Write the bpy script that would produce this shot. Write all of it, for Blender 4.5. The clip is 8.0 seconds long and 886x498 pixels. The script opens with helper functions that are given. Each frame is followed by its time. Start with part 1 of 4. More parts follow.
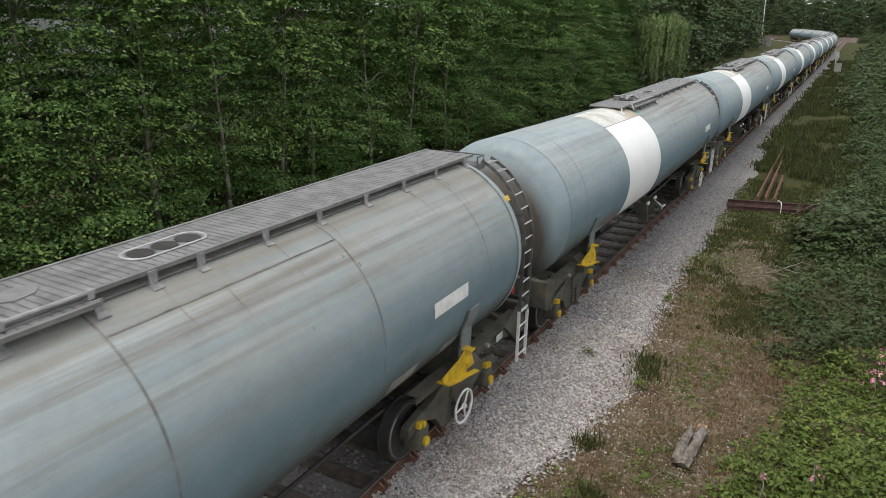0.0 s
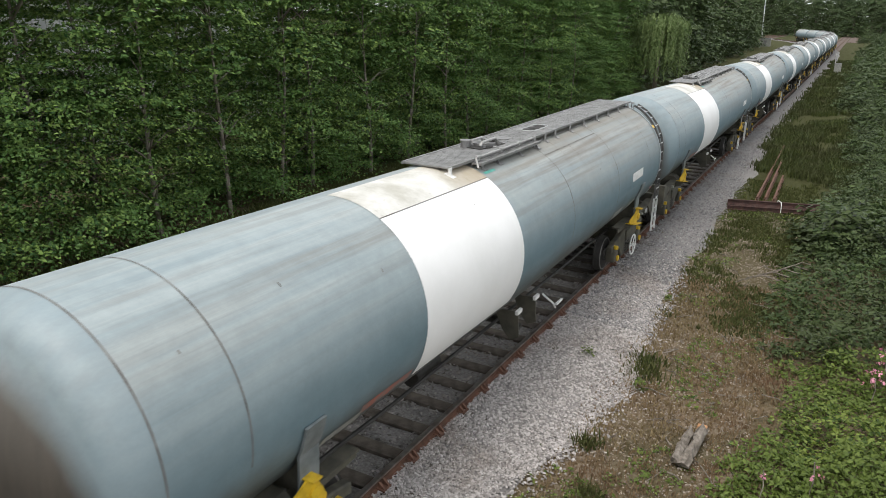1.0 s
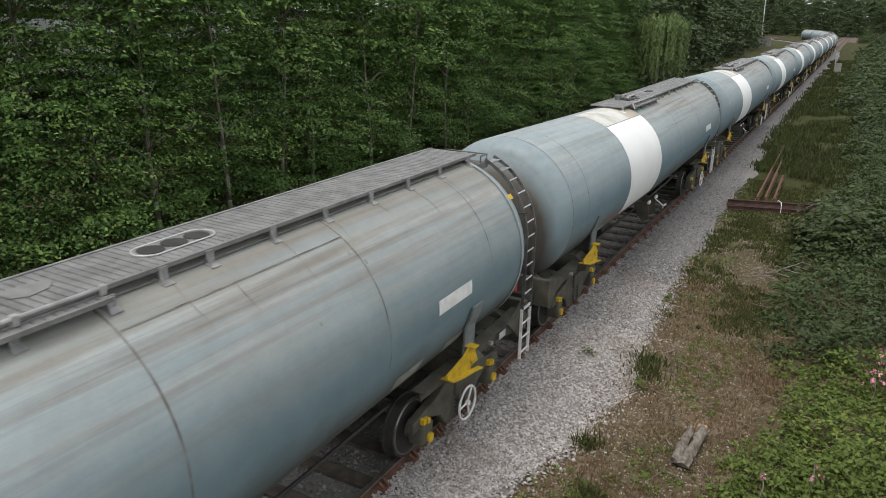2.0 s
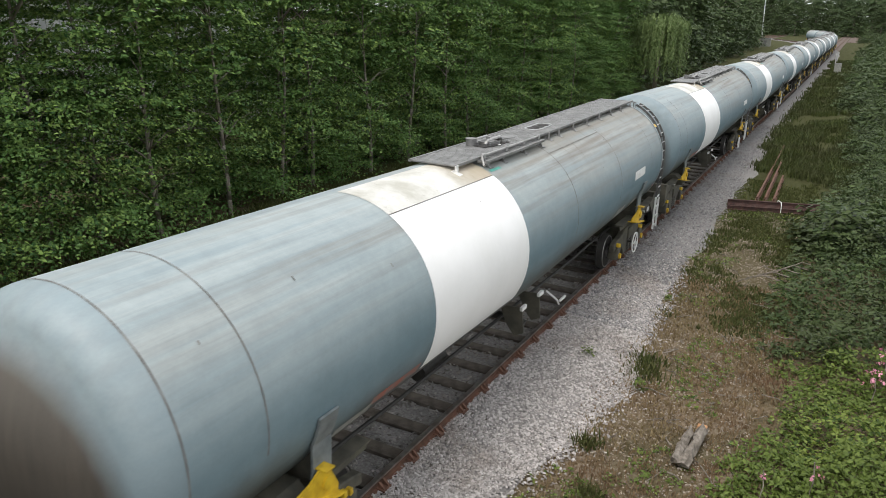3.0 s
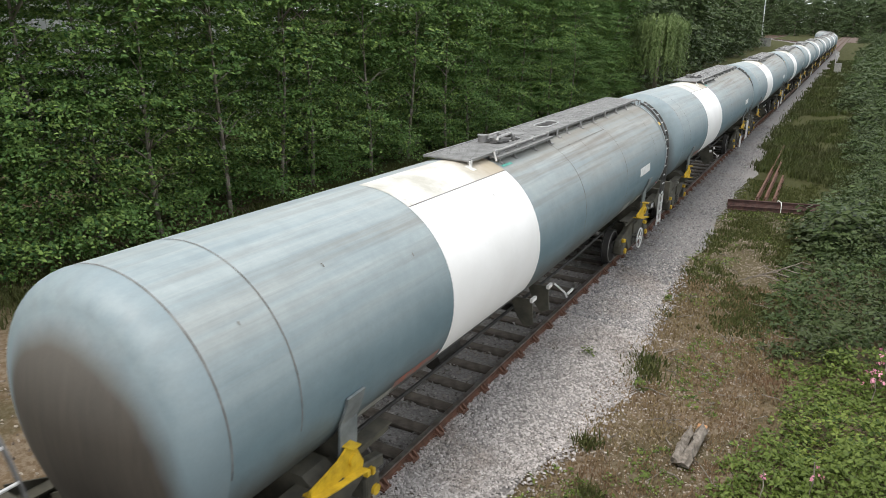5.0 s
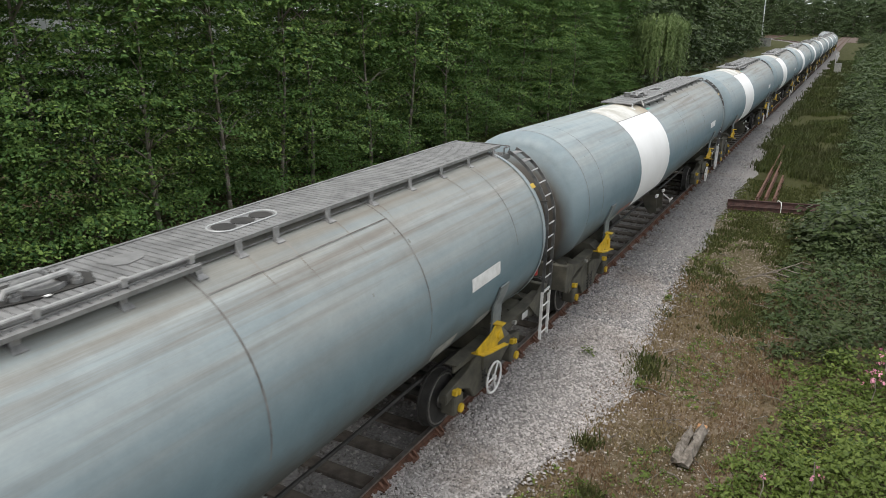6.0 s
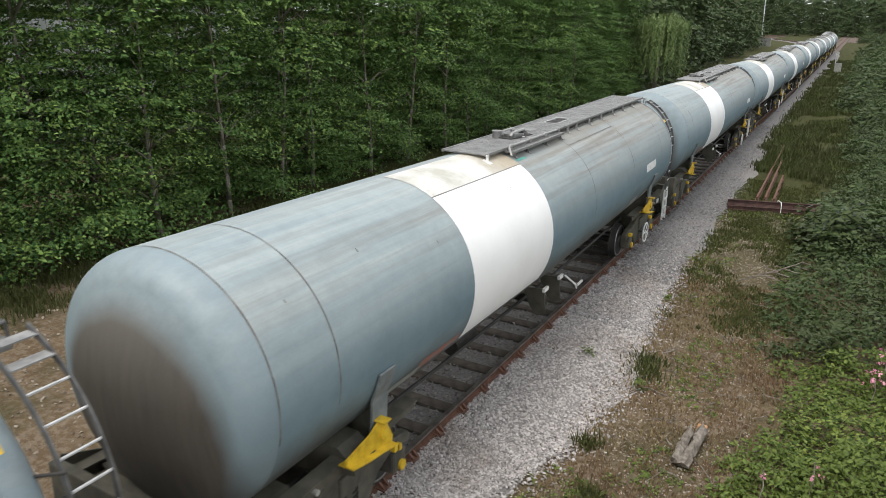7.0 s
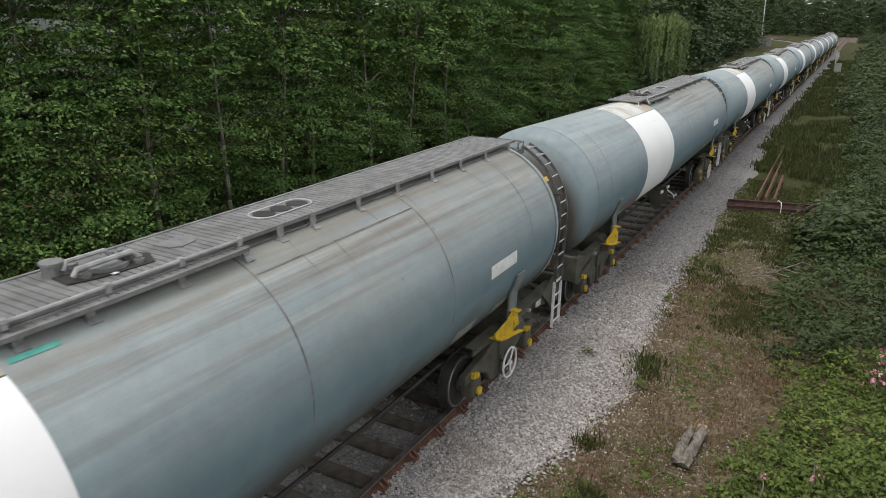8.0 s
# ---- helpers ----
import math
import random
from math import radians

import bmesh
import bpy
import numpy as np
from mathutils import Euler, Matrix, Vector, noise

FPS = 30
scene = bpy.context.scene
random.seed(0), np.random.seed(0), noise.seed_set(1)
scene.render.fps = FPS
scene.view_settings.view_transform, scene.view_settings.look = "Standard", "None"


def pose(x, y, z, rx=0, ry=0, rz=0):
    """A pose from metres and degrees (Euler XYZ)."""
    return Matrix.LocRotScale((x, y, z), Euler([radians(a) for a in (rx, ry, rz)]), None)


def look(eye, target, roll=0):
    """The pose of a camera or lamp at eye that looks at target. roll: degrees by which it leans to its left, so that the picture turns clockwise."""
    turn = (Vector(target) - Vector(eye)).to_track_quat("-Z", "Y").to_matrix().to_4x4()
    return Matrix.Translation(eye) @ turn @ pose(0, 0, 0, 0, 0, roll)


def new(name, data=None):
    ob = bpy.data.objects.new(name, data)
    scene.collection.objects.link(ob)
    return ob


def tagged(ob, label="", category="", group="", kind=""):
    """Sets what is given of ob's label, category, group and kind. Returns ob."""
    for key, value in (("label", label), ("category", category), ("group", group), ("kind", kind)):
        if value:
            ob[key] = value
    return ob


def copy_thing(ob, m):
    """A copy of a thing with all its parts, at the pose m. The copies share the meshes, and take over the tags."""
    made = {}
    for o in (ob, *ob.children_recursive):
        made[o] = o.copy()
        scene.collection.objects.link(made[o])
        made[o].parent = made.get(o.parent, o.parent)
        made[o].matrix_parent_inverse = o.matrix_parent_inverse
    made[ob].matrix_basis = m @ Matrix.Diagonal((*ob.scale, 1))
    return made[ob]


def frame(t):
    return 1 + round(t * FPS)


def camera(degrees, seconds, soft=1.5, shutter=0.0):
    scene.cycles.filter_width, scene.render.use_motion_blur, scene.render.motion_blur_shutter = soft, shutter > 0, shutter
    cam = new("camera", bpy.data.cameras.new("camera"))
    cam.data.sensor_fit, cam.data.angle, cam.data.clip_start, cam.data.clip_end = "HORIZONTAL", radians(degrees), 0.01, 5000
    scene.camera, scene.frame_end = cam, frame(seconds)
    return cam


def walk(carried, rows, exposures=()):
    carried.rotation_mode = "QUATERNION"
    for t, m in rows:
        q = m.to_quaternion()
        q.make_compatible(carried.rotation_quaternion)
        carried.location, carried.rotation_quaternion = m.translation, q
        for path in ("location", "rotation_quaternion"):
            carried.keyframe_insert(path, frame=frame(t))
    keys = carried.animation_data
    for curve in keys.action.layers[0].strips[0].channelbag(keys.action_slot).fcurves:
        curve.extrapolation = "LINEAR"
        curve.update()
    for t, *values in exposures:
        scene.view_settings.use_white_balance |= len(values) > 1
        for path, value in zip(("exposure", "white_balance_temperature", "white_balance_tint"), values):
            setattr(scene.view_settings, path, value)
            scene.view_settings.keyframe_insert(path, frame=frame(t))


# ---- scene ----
# camera: it stands still on a footbridge beside the line
cam = camera(63.96, 8.0, soft=0.8, shutter=0.1)
EYE = Vector((5.345, 0.0, 5.832))
PITCH, YAW, ROLL = 18.237, 29.114, 1.077
AIM = EYE + 10 * Vector((-math.sin(radians(YAW)) * math.cos(radians(PITCH)), math.cos(radians(YAW)) * math.cos(radians(PITCH)), -math.sin(radians(PITCH))))
STAND = look(EYE, AIM, ROLL)
walk(cam, [(0.0, STAND), (8.0, STAND)], exposures=[(0.0, 0.25), (0.5, 0.55), (1.0, 0.42), (1.5, 0.1), (3.0, 0.45), (3.5, 0.1), (4.0, 0.3), (4.5, 0.7), (6.0, 0.35), (6.5, 0.6), (7.0, 0.5), (7.5, 0.2), (8.0, 0.1)])

# world: bright overcast sky, broad weak sun from behind the camera
world = bpy.data.worlds.new("sky")
scene.world = world
world.use_nodes = True
wn = world.node_tree
sky = wn.nodes.new("ShaderNodeTexSky")
sky.sky_type, sky.sun_disc = "NISHITA", False
SUN_EL, SUN_ROT = radians(62), radians(195)
sky.sun_elevation, sky.sun_rotation = SUN_EL, SUN_ROT
sky.air_density, sky.dust_density, sky.ozone_density = 1.0, 4.0, 1.0
soften = wn.nodes.new("ShaderNodeMixRGB")
soften.inputs["Fac"].default_value = 0.75
soften.inputs["Color2"].default_value = (8.1, 8.25, 8.3, 1)
wn.links.new(sky.outputs[0], soften.inputs["Color1"])
wn.links.new(soften.outputs[0], wn.nodes["Background"].inputs["Color"])
wn.nodes["Background"].inputs["Strength"].default_value = 0.13
sun = new("sun", bpy.data.lights.new("sun", "SUN"))
sun.data.energy, sun.data.angle, sun.data.color = 1.3, radians(25), (1.0, 0.95, 0.88)
sun.matrix_world = look((20 * math.sin(SUN_ROT), 20 * math.cos(SUN_ROT), 20 * math.tan(SUN_EL)), (0, 0, 0))

# ---- materials ----


class Nodes:
    """A small writer of node materials."""

    def __init__(self, name, rough=0.6, metal=0.0):
        self.m = bpy.data.materials.new(name)
        self.m.use_nodes = True
        self.t = self.m.node_tree
        self.b = self.t.nodes["Principled BSDF"]
        self.b.inputs["Roughness"].default_value = rough
        self.b.inputs["Metallic"].default_value = metal
        self.coord = self.t.nodes.new("ShaderNodeTexCoord").outputs["Object"]

    def put(self, a, b):
        if hasattr(a, "is_output"):
            self.t.links.new(a, b)
        else:
            b.default_value = a

    def scaled(self, s, offset=(0, 0, 0)):
        n = self.t.nodes.new("ShaderNodeMapping")
        n.inputs["Scale"].default_value = s
        n.inputs["Location"].default_value = offset
        self.t.links.new(self.coord, n.inputs["Vector"])
        return n.outputs[0]

    def noise(self, s, detail=4, rough=0.55, vec=None, distort=0.0):
        n = self.t.nodes.new("ShaderNodeTexNoise")
        n.inputs["Scale"].default_value, n.inputs["Detail"].default_value = s, detail
        n.inputs["Roughness"].default_value, n.inputs["Distortion"].default_value = rough, distort
        self.t.links.new(vec or self.coord, n.inputs["Vector"])
        return n.outputs["Fac"]

    def ramp(self, x, *stops):
        n = self.t.nodes.new("ShaderNodeValToRGB")
        e = n.color_ramp.elements
        while len(e) < len(stops):
            e.new(0.5)
        for el, (p, c) in zip(e, stops):
            el.position = p
            el.color = (c, c, c, 1) if isinstance(c, (int, float)) else (*c, 1)
        self.put(x, n.inputs[0])
        return n.outputs[0]

    def mix(self, f, a, b, how="MIX"):
        n = self.t.nodes.new("ShaderNodeMixRGB")
        n.blend_type = how
        self.put(f, n.inputs[0])
        self.put(a if hasattr(a, "is_output") else (*a, 1), n.inputs[1])
        self.put(b if hasattr(b, "is_output") else (*b, 1), n.inputs[2])
        return n.outputs[0]

    def math(self, op, a, b=0.0):
        n = self.t.nodes.new("ShaderNodeMath")
        n.operation = op
        self.put(a, n.inputs[0]), self.put(b, n.inputs[1])
        return n.outputs[0]

    def axis(self, i):
        n = self.t.nodes.new("ShaderNodeSeparateXYZ")
        self.t.links.new(self.coord, n.inputs[0])
        return n.outputs[i]

    def rand(self):
        return self.t.nodes.new("ShaderNodeObjectInfo").outputs["Random"]

    def island(self):
        return self.t.nodes.new("ShaderNodeNewGeometry").outputs["Random Per Island"]

    def bump(self, x, strength=0.3, dist=0.01):
        n = self.t.nodes.new("ShaderNodeBump")
        n.inputs["Strength"].default_value, n.inputs["Distance"].default_value = strength, dist
        self.t.links.new(x, n.inputs["Height"])
        self.t.links.new(n.outputs[0], self.b.inputs["Normal"])

    def color(self, c):
        self.put(c if hasattr(c, "is_output") else (*c, 1), self.b.inputs["Base Color"])
        return self.m


def plain(name, a, b, rough=0.6, metal=0.0, scale=6.0, bump=0.15):
    """Two tones mixed by noise at two scales."""
    n = Nodes(name, rough, metal)
    f = n.ramp(n.noise(scale, 6), (0.35, 0.0), (0.65, 1.0))
    c = n.mix(f, a, b)
    g = n.noise(scale * 9, 3)
    c = n.mix(0.35, c, n.mix(g, (0.35, 0.35, 0.35), (0.65, 0.65, 0.65)), "OVERLAY")
    if bump:
        n.bump(g, bump, 0.01)
    return n.color(c)


def tank_paint(name, dome=False):
    n = Nodes(name, 0.42)
    z, y, x = n.axis(2), n.axis(1), n.axis(0)
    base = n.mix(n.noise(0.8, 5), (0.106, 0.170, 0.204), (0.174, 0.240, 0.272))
    # paler chalky upper side, light from above painted into the colour, with long streaks
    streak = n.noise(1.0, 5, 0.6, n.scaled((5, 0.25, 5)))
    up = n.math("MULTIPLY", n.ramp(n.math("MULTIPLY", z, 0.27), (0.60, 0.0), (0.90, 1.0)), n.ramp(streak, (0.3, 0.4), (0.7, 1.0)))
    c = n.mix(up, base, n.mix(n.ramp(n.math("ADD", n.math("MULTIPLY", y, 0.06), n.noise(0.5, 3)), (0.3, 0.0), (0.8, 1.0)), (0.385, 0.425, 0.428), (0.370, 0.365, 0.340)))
    rust = n.math("MULTIPLY", n.ramp(n.noise(1.0, 6, 0.65, n.scaled((5, 0.16, 6), (3, 1, 0))), (0.48, 0.0), (0.68, 0.75)), n.math("MULTIPLY", n.ramp(n.math("MULTIPLY", z, 0.27), (0.62, 0.0), (0.88, 1.0)), n.ramp(n.math("ADD", n.math("MULTIPLY", y, 0.06), 0.5), (0.1, 0.45), (0.6, 1.0))))
    c = n.mix(rust, c, (0.170, 0.145, 0.118))
    # darker olive-grey towards the belly, with a noisy edge
    low = n.math("ADD", n.math("MULTIPLY", z, 0.4), n.math("MULTIPLY", n.noise(1.3, 6), 0.25))
    c = n.mix(n.ramp(low, (0.74, 0.85), (0.93, 0.0)), c, (0.055, 0.054, 0.044))
    # soot and oil along the filling side
    top = n.math("MULTIPLY", n.ramp(n.math("ADD", n.math("MULTIPLY", z, 0.27), n.math("MULTIPLY", streak, 0.08)), (0.960, 0.0), (1.0, 0.75)), n.ramp(n.math("ADD", n.math("MULTIPLY", y, 0.05), 0.5), (0.42, 0.0), (0.47, 1.0)))
    c = n.mix(n.math("MULTIPLY", top, 0.7), c, (0.200, 0.182, 0.148))
    blotch = n.ramp(n.noise(3.5, 7, 0.7), (0.3, 0.38), (0.7, 0.62))
    c = n.mix(0.35, c, blotch, "OVERLAY")
    if dome:
        # brown brake dust over the middle of the end plate
        dx, dz = n.math("MULTIPLY", x, 0.95), n.math("MULTIPLY", n.math("ADD", z, -2.0), 0.80)
        rr = n.math("SQRT", n.math("ADD", n.math("MULTIPLY", dx, dx), n.math("MULTIPLY", dz, dz)))
        rr = n.math("ADD", rr, n.math("MULTIPLY", n.math("ADD", n.noise(1.1, 3, 0.5), -0.5), 0.18))
        rr = n.math("MULTIPLY", rr, 0.80)
        grain = n.noise(2.0, 6, 0.6, n.scaled((6, 1, 0.7)))
        dirt = n.mix(grain, (0.034, 0.029, 0.023), (0.092, 0.075, 0.058))
        dirt = n.mix(n.ramp(n.math("MULTIPLY", z, 0.27), (0.66, 0.0), (1.0, 0.85)), dirt, (0.175, 0.160, 0.142))
        c = n.mix(n.ramp(rr, (0.74, 0.97), (0.92, 0.0)), n.mix(0.6, c, (0.215, 0.275, 0.305)), dirt)
        soot = n.ramp(rr, (0.70, 0.85), (0.95, 0.5))
    fine = n.noise(40, 3)
    c = n.mix(0.18, c, n.mix(fine, (0.3, 0.3, 0.3), (0.7, 0.7, 0.7)), "OVERLAY")
    c = n.mix(0.30, c, n.mix(n.rand(), (0.38, 0.41, 0.41), (0.54, 0.55, 0.54)), "OVERLAY")
    n.put(soot if dome else n.ramp(streak, (0.2, 0.46), (0.8, 0.66)), n.b.inputs["Roughness"])
    n.bump(n.noise(1.2, 3), 0.12, 0.02)
    return n.color(c)


def leaf_paint(name, a, b, c3, shine=0.45):
    n = Nodes(name, shine)
    n.b.inputs["Specular IOR Level"].default_value = 0.22
    i = n.island()
    col = n.mix(n.ramp(i, (0.1, 0.0), (0.9, 1.0)), a, b)
    col = n.mix(n.ramp(n.noise(0.5, 4), (0.42, 0.0), (0.62, 1.0)), col, c3)
    n.b.inputs["Transmission Weight"].default_value = 0.0
    trans = n.t.nodes.new("ShaderNodeBsdfTranslucent")
    n.t.links.new(col, trans.inputs[0])
    n.color(col)
    mixs = n.t.nodes.new("ShaderNodeMixShader")
    mixs.inputs[0].default_value = 0.24
    n.t.links.new(n.b.outputs[0], mixs.inputs[1])
    n.t.links.new(trans.outputs[0], mixs.inputs[2])
    n.t.links.new(mixs.outputs[0], n.t.nodes["Material Output"].inputs["Surface"])
    return n.m


def ground_paint():
    n = Nodes("ground_soil", 0.95)
    n.b.inputs["Specular IOR Level"].default_value = 0.05
    x, y = n.axis(0), n.axis(1)
    soil = n.mix(n.noise(1.2, 8, 0.65), (0.085, 0.058, 0.034), (0.225, 0.165, 0.105))
    soil = n.mix(n.ramp(n.noise(9, 6, 0.7), (0.45, 0.0), (0.6, 0.7)), soil, (0.27, 0.22, 0.165))
    green = n.mix(n.noise(6, 6, 0.7), (0.026, 0.034, 0.012), (0.070, 0.076, 0.030))
    f = n.ramp(n.noise(0.45, 6, 0.6), (0.46, 0.0), (0.58, 0.85))
    far = n.ramp(n.math("MULTIPLY", y, 0.01), (0.11, 0.0), (0.25, 0.92))
    c = n.mix(n.math("MAXIMUM", far, n.math("MULTIPLY", f, 0.6)), soil, green)
    n.bump(n.noise(14, 8, 0.7), 0.9, 0.06)
    return n.color(c)


def stone_paint(name, a, b):
    n = Nodes(name, 0.9)
    n.b.inputs["Specular IOR Level"].default_value = 0.2
    c = n.mix(n.island(), a, b)
    c = n.mix(0.5, c, n.mix(n.noise(30, 4), (0.3, 0.3, 0.3), (0.7, 0.7, 0.7)), "OVERLAY")
    c = n.mix(n.ramp(n.noise(0.7, 5), (0.5, 0.0), (0.75, 0.5)), c, (0.19, 0.14, 0.10))
    return n.color(c)


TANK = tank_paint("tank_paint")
DOME = tank_paint("tank_end_paint", True)
WHITE = plain("white_band_paint", (0.84, 0.84, 0.83), (0.88, 0.88, 0.875), 0.4, scale=1.5, bump=0.03)
GRIME = plain("underframe_grime", (0.043, 0.041, 0.032), (0.092, 0.086, 0.064), 0.8, scale=4)
DARK = plain("dark_grime", (0.018, 0.017, 0.016), (0.038, 0.036, 0.032), 0.75, scale=5)
STEEL = plain("grey_grating", (0.165, 0.165, 0.162), (0.265, 0.265, 0.26), 0.55, 0.3, scale=5)
YELLOW = plain("yellow_paint", (0.42, 0.27, 0.014), (0.64, 0.43, 0.024), 0.5, scale=7)
WHITEP = plain("white_fitting", (0.66, 0.66, 0.64), (0.80, 0.80, 0.79), 0.5, scale=9)
RED = plain("red_paint", (0.38, 0.03, 0.03), (0.5, 0.06, 0.05), 0.5, scale=8)
RUST = plain("rusty_steel", (0.075, 0.036, 0.022), (0.155, 0.075, 0.048), 0.85, scale=8, bump=0.4)
RAILTOP = plain("worn_rail_head", (0.16, 0.13, 0.11), (0.28, 0.26, 0.24), 0.4, 0.7, scale=5)
SLEEPER = plain("weathered_timber", (0.055, 0.045, 0.036), (0.125, 0.105, 0.085), 0.9, scale=5, bump=0.5)
BALLAST = stone_paint("ballast_stone", (0.24, 0.222, 0.212), (0.53, 0.500, 0.480))
BALLAST_BLUE = stone_paint("blue_grey_ballast_stone", (0.13, 0.128, 0.130), (0.36, 0.352, 0.350))
LEAF = leaf_paint("beech_leaf", (0.036, 0.092, 0.030), (0.265, 0.385, 0.098), (0.102, 0.195, 0.052))
LEAF2 = leaf_paint("bramble_leaf", (0.038, 0.072, 0.014), (0.215, 0.275, 0.062), (0.110, 0.155, 0.034))
FARLEAF = leaf_paint("far_leaf", (0.045, 0.078, 0.028), (0.095, 0.135, 0.052), (0.070, 0.100, 0.040))
BARK = plain("grey_bark", (0.15, 0.13, 0.105), (0.27, 0.245, 0.205), 0.9, scale=7, bump=0.5)
WORN = plain("worn_tyre_edge", (0.22, 0.21, 0.20), (0.34, 0.33, 0.32), 0.4, 0.8, scale=9)
SEAM = plain("rusty_seam", (0.075, 0.058, 0.048), (0.22, 0.215, 0.205), 0.85, scale=5)
RINGP = plain("pale_ring_paint", (0.225, 0.275, 0.295), (0.315, 0.350, 0.360), 0.5, scale=4)
SADDLE = plain("saddle_paint", (0.115, 0.135, 0.140), (0.19, 0.21, 0.215), 0.5, scale=6)
DUSTY = plain("dusty_panel", (0.22, 0.225, 0.205), (0.34, 0.34, 0.31), 0.7, scale=10)
PALESTEEL = plain("pale_steel", (0.40, 0.41, 0.41), (0.55, 0.56, 0.56), 0.5, 0.2, scale=8)
REDSMEAR = plain("faded_red", (0.17, 0.18, 0.175), (0.38, 0.10, 0.06), 0.6, scale=5)
TEAL = plain("teal_dab", (0.07, 0.33, 0.27), (0.12, 0.42, 0.35), 0.5, scale=9)
RUSTRED = plain("red_rust", (0.046, 0.026, 0.022), (0.092, 0.046, 0.038), 0.85, scale=7, bump=0.3)
DEADWOOD = plain("dead_wood", (0.095, 0.080, 0.064), (0.25, 0.22, 0.185), 0.9, scale=11, bump=0.6)
RAWWOOD = plain("raw_wood", (0.33, 0.17, 0.08), (0.42, 0.24, 0.12), 0.9, scale=14)
BEDBROWN = plain("brown_track_bed", (0.085, 0.060, 0.048), (0.145, 0.110, 0.090), 0.95, scale=2)
BALLAST_DARK = stone_paint("dusty_ballast", (0.12, 0.11, 0.10), (0.36, 0.34, 0.32))
STREWN = stone_paint("strewn_stone", (0.13, 0.10, 0.075), (0.40, 0.35, 0.29))
BALLAST_FAR = plain("far_ballast", (0.155, 0.145, 0.138), (0.26, 0.248, 0.240), 0.95, scale=24, bump=0.8)
LEAF3 = leaf_paint("thicket_leaf", (0.036, 0.064, 0.022), (0.090, 0.130, 0.045), (0.066, 0.088, 0.034))
WILLOW = leaf_paint("willow_leaf", (0.110, 0.165, 0.055), (0.190, 0.250, 0.095), (0.130, 0.185, 0.065))
GRASS = leaf_paint("olive_grass", (0.050, 0.068, 0.018), (0.120, 0.125, 0.045), (0.080, 0.090, 0.030), 0.6)
GRASS2 = leaf_paint("verge_grass", (0.036, 0.052, 0.014), (0.086, 0.106, 0.030), (0.060, 0.066, 0.025), 0.6)
STRAW = leaf_paint("straw", (0.17, 0.125, 0.065), (0.29, 0.23, 0.13), (0.20, 0.13, 0.08), 0.7)
PINK = plain("pink_petal", (0.62, 0.20, 0.32), (0.74, 0.36, 0.46), 0.6, scale=20, bump=0)


def stained_white():
    n = Nodes("stained_white", 0.6)
    y = n.axis(1)
    c = n.mix(n.ramp(n.noise(1.6, 7, 0.65), (0.42, 0.0), (0.66, 1.0)), (0.66, 0.655, 0.62), (0.44, 0.43, 0.375))
    # rust run down from the walkway foot
    run = n.math("ADD", n.math("MULTIPLY", y, 0.5), n.math("MULTIPLY", n.noise(2.2, 6, 0.7), 0.5))
    c = n.mix(n.ramp(n.math("ADD", run, 1.0), (0.15, 0.0), (0.55, 0.75)), c, (0.36, 0.29, 0.19))
    c = n.mix(n.ramp(n.noise(9, 5, 0.7), (0.62, 0.0), (0.75, 0.5)), c, (0.19, 0.18, 0.14))
    return n.color(c)


BRACKET = plain("bracket_steel", (0.20, 0.20, 0.20), (0.34, 0.34, 0.335), 0.5, 0.2, scale=9)
PIPE = plain("conduit_steel", (0.26, 0.26, 0.255), (0.40, 0.40, 0.39), 0.5, 0.2, scale=9)
LADDER = plain("ladder_steel", (0.065, 0.065, 0.064), (0.14, 0.14, 0.138), 0.55, 0.2, scale=8)
RUNS = plain("rust_runs", (0.135, 0.105, 0.080), (0.27, 0.25, 0.225), 0.8, scale=3, bump=0)
STAINED = stained_white()
SOIL = ground_paint()
PALE = plain("pale_cladding", (0.50, 0.51, 0.52), (0.62, 0.63, 0.64), 0.6, scale=1.0)

# ---- mesh helpers ----


def mesh_of(name, bm, material):
    me = bpy.data.meshes.new(name)
    bm.to_mesh(me)
    bm.free()
    me.materials.append(material)
    return me


def part(name, bm, material, parent=None, label="", smooth=False):
    me = mesh_of(name, bm, material)
    if smooth:
        me.polygons.foreach_set("use_smooth", [True] * len(me.polygons))
    ob = new(name, me)
    ob.parent = parent
    return tagged(ob, label)


def box(x0, x1, y0, y1, z0, z1, bevel=0.0, bm=None):
    bm = bm or bmesh.new()
    m = Matrix.LocRotScale(((x0 + x1) / 2, (y0 + y1) / 2, (z0 + z1) / 2), None, (abs(x1 - x0), abs(y1 - y0), abs(z1 - z0)))
    v = bmesh.ops.create_cube(bm, size=1, matrix=m)["verts"]
    if bevel:
        edges = list({e for q in v for e in q.link_edges})
        bmesh.ops.bevel(bm, geom=edges, offset=bevel, segments=2, profile=0.5, affect="EDGES")
    return bm


def rod(p, q, r, n=10, bm=None, r2=None):
    bm = bm or bmesh.new()
    p, q = Vector(p), Vector(q)
    m = Matrix.Translation((p + q) / 2) @ (q - p).to_track_quat("Z", "Y").to_matrix().to_4x4()
    bmesh.ops.create_cone(bm, cap_ends=True, segments=n, radius1=r, radius2=r if r2 is None else r2, depth=(q - p).length, matrix=m)
    return bm


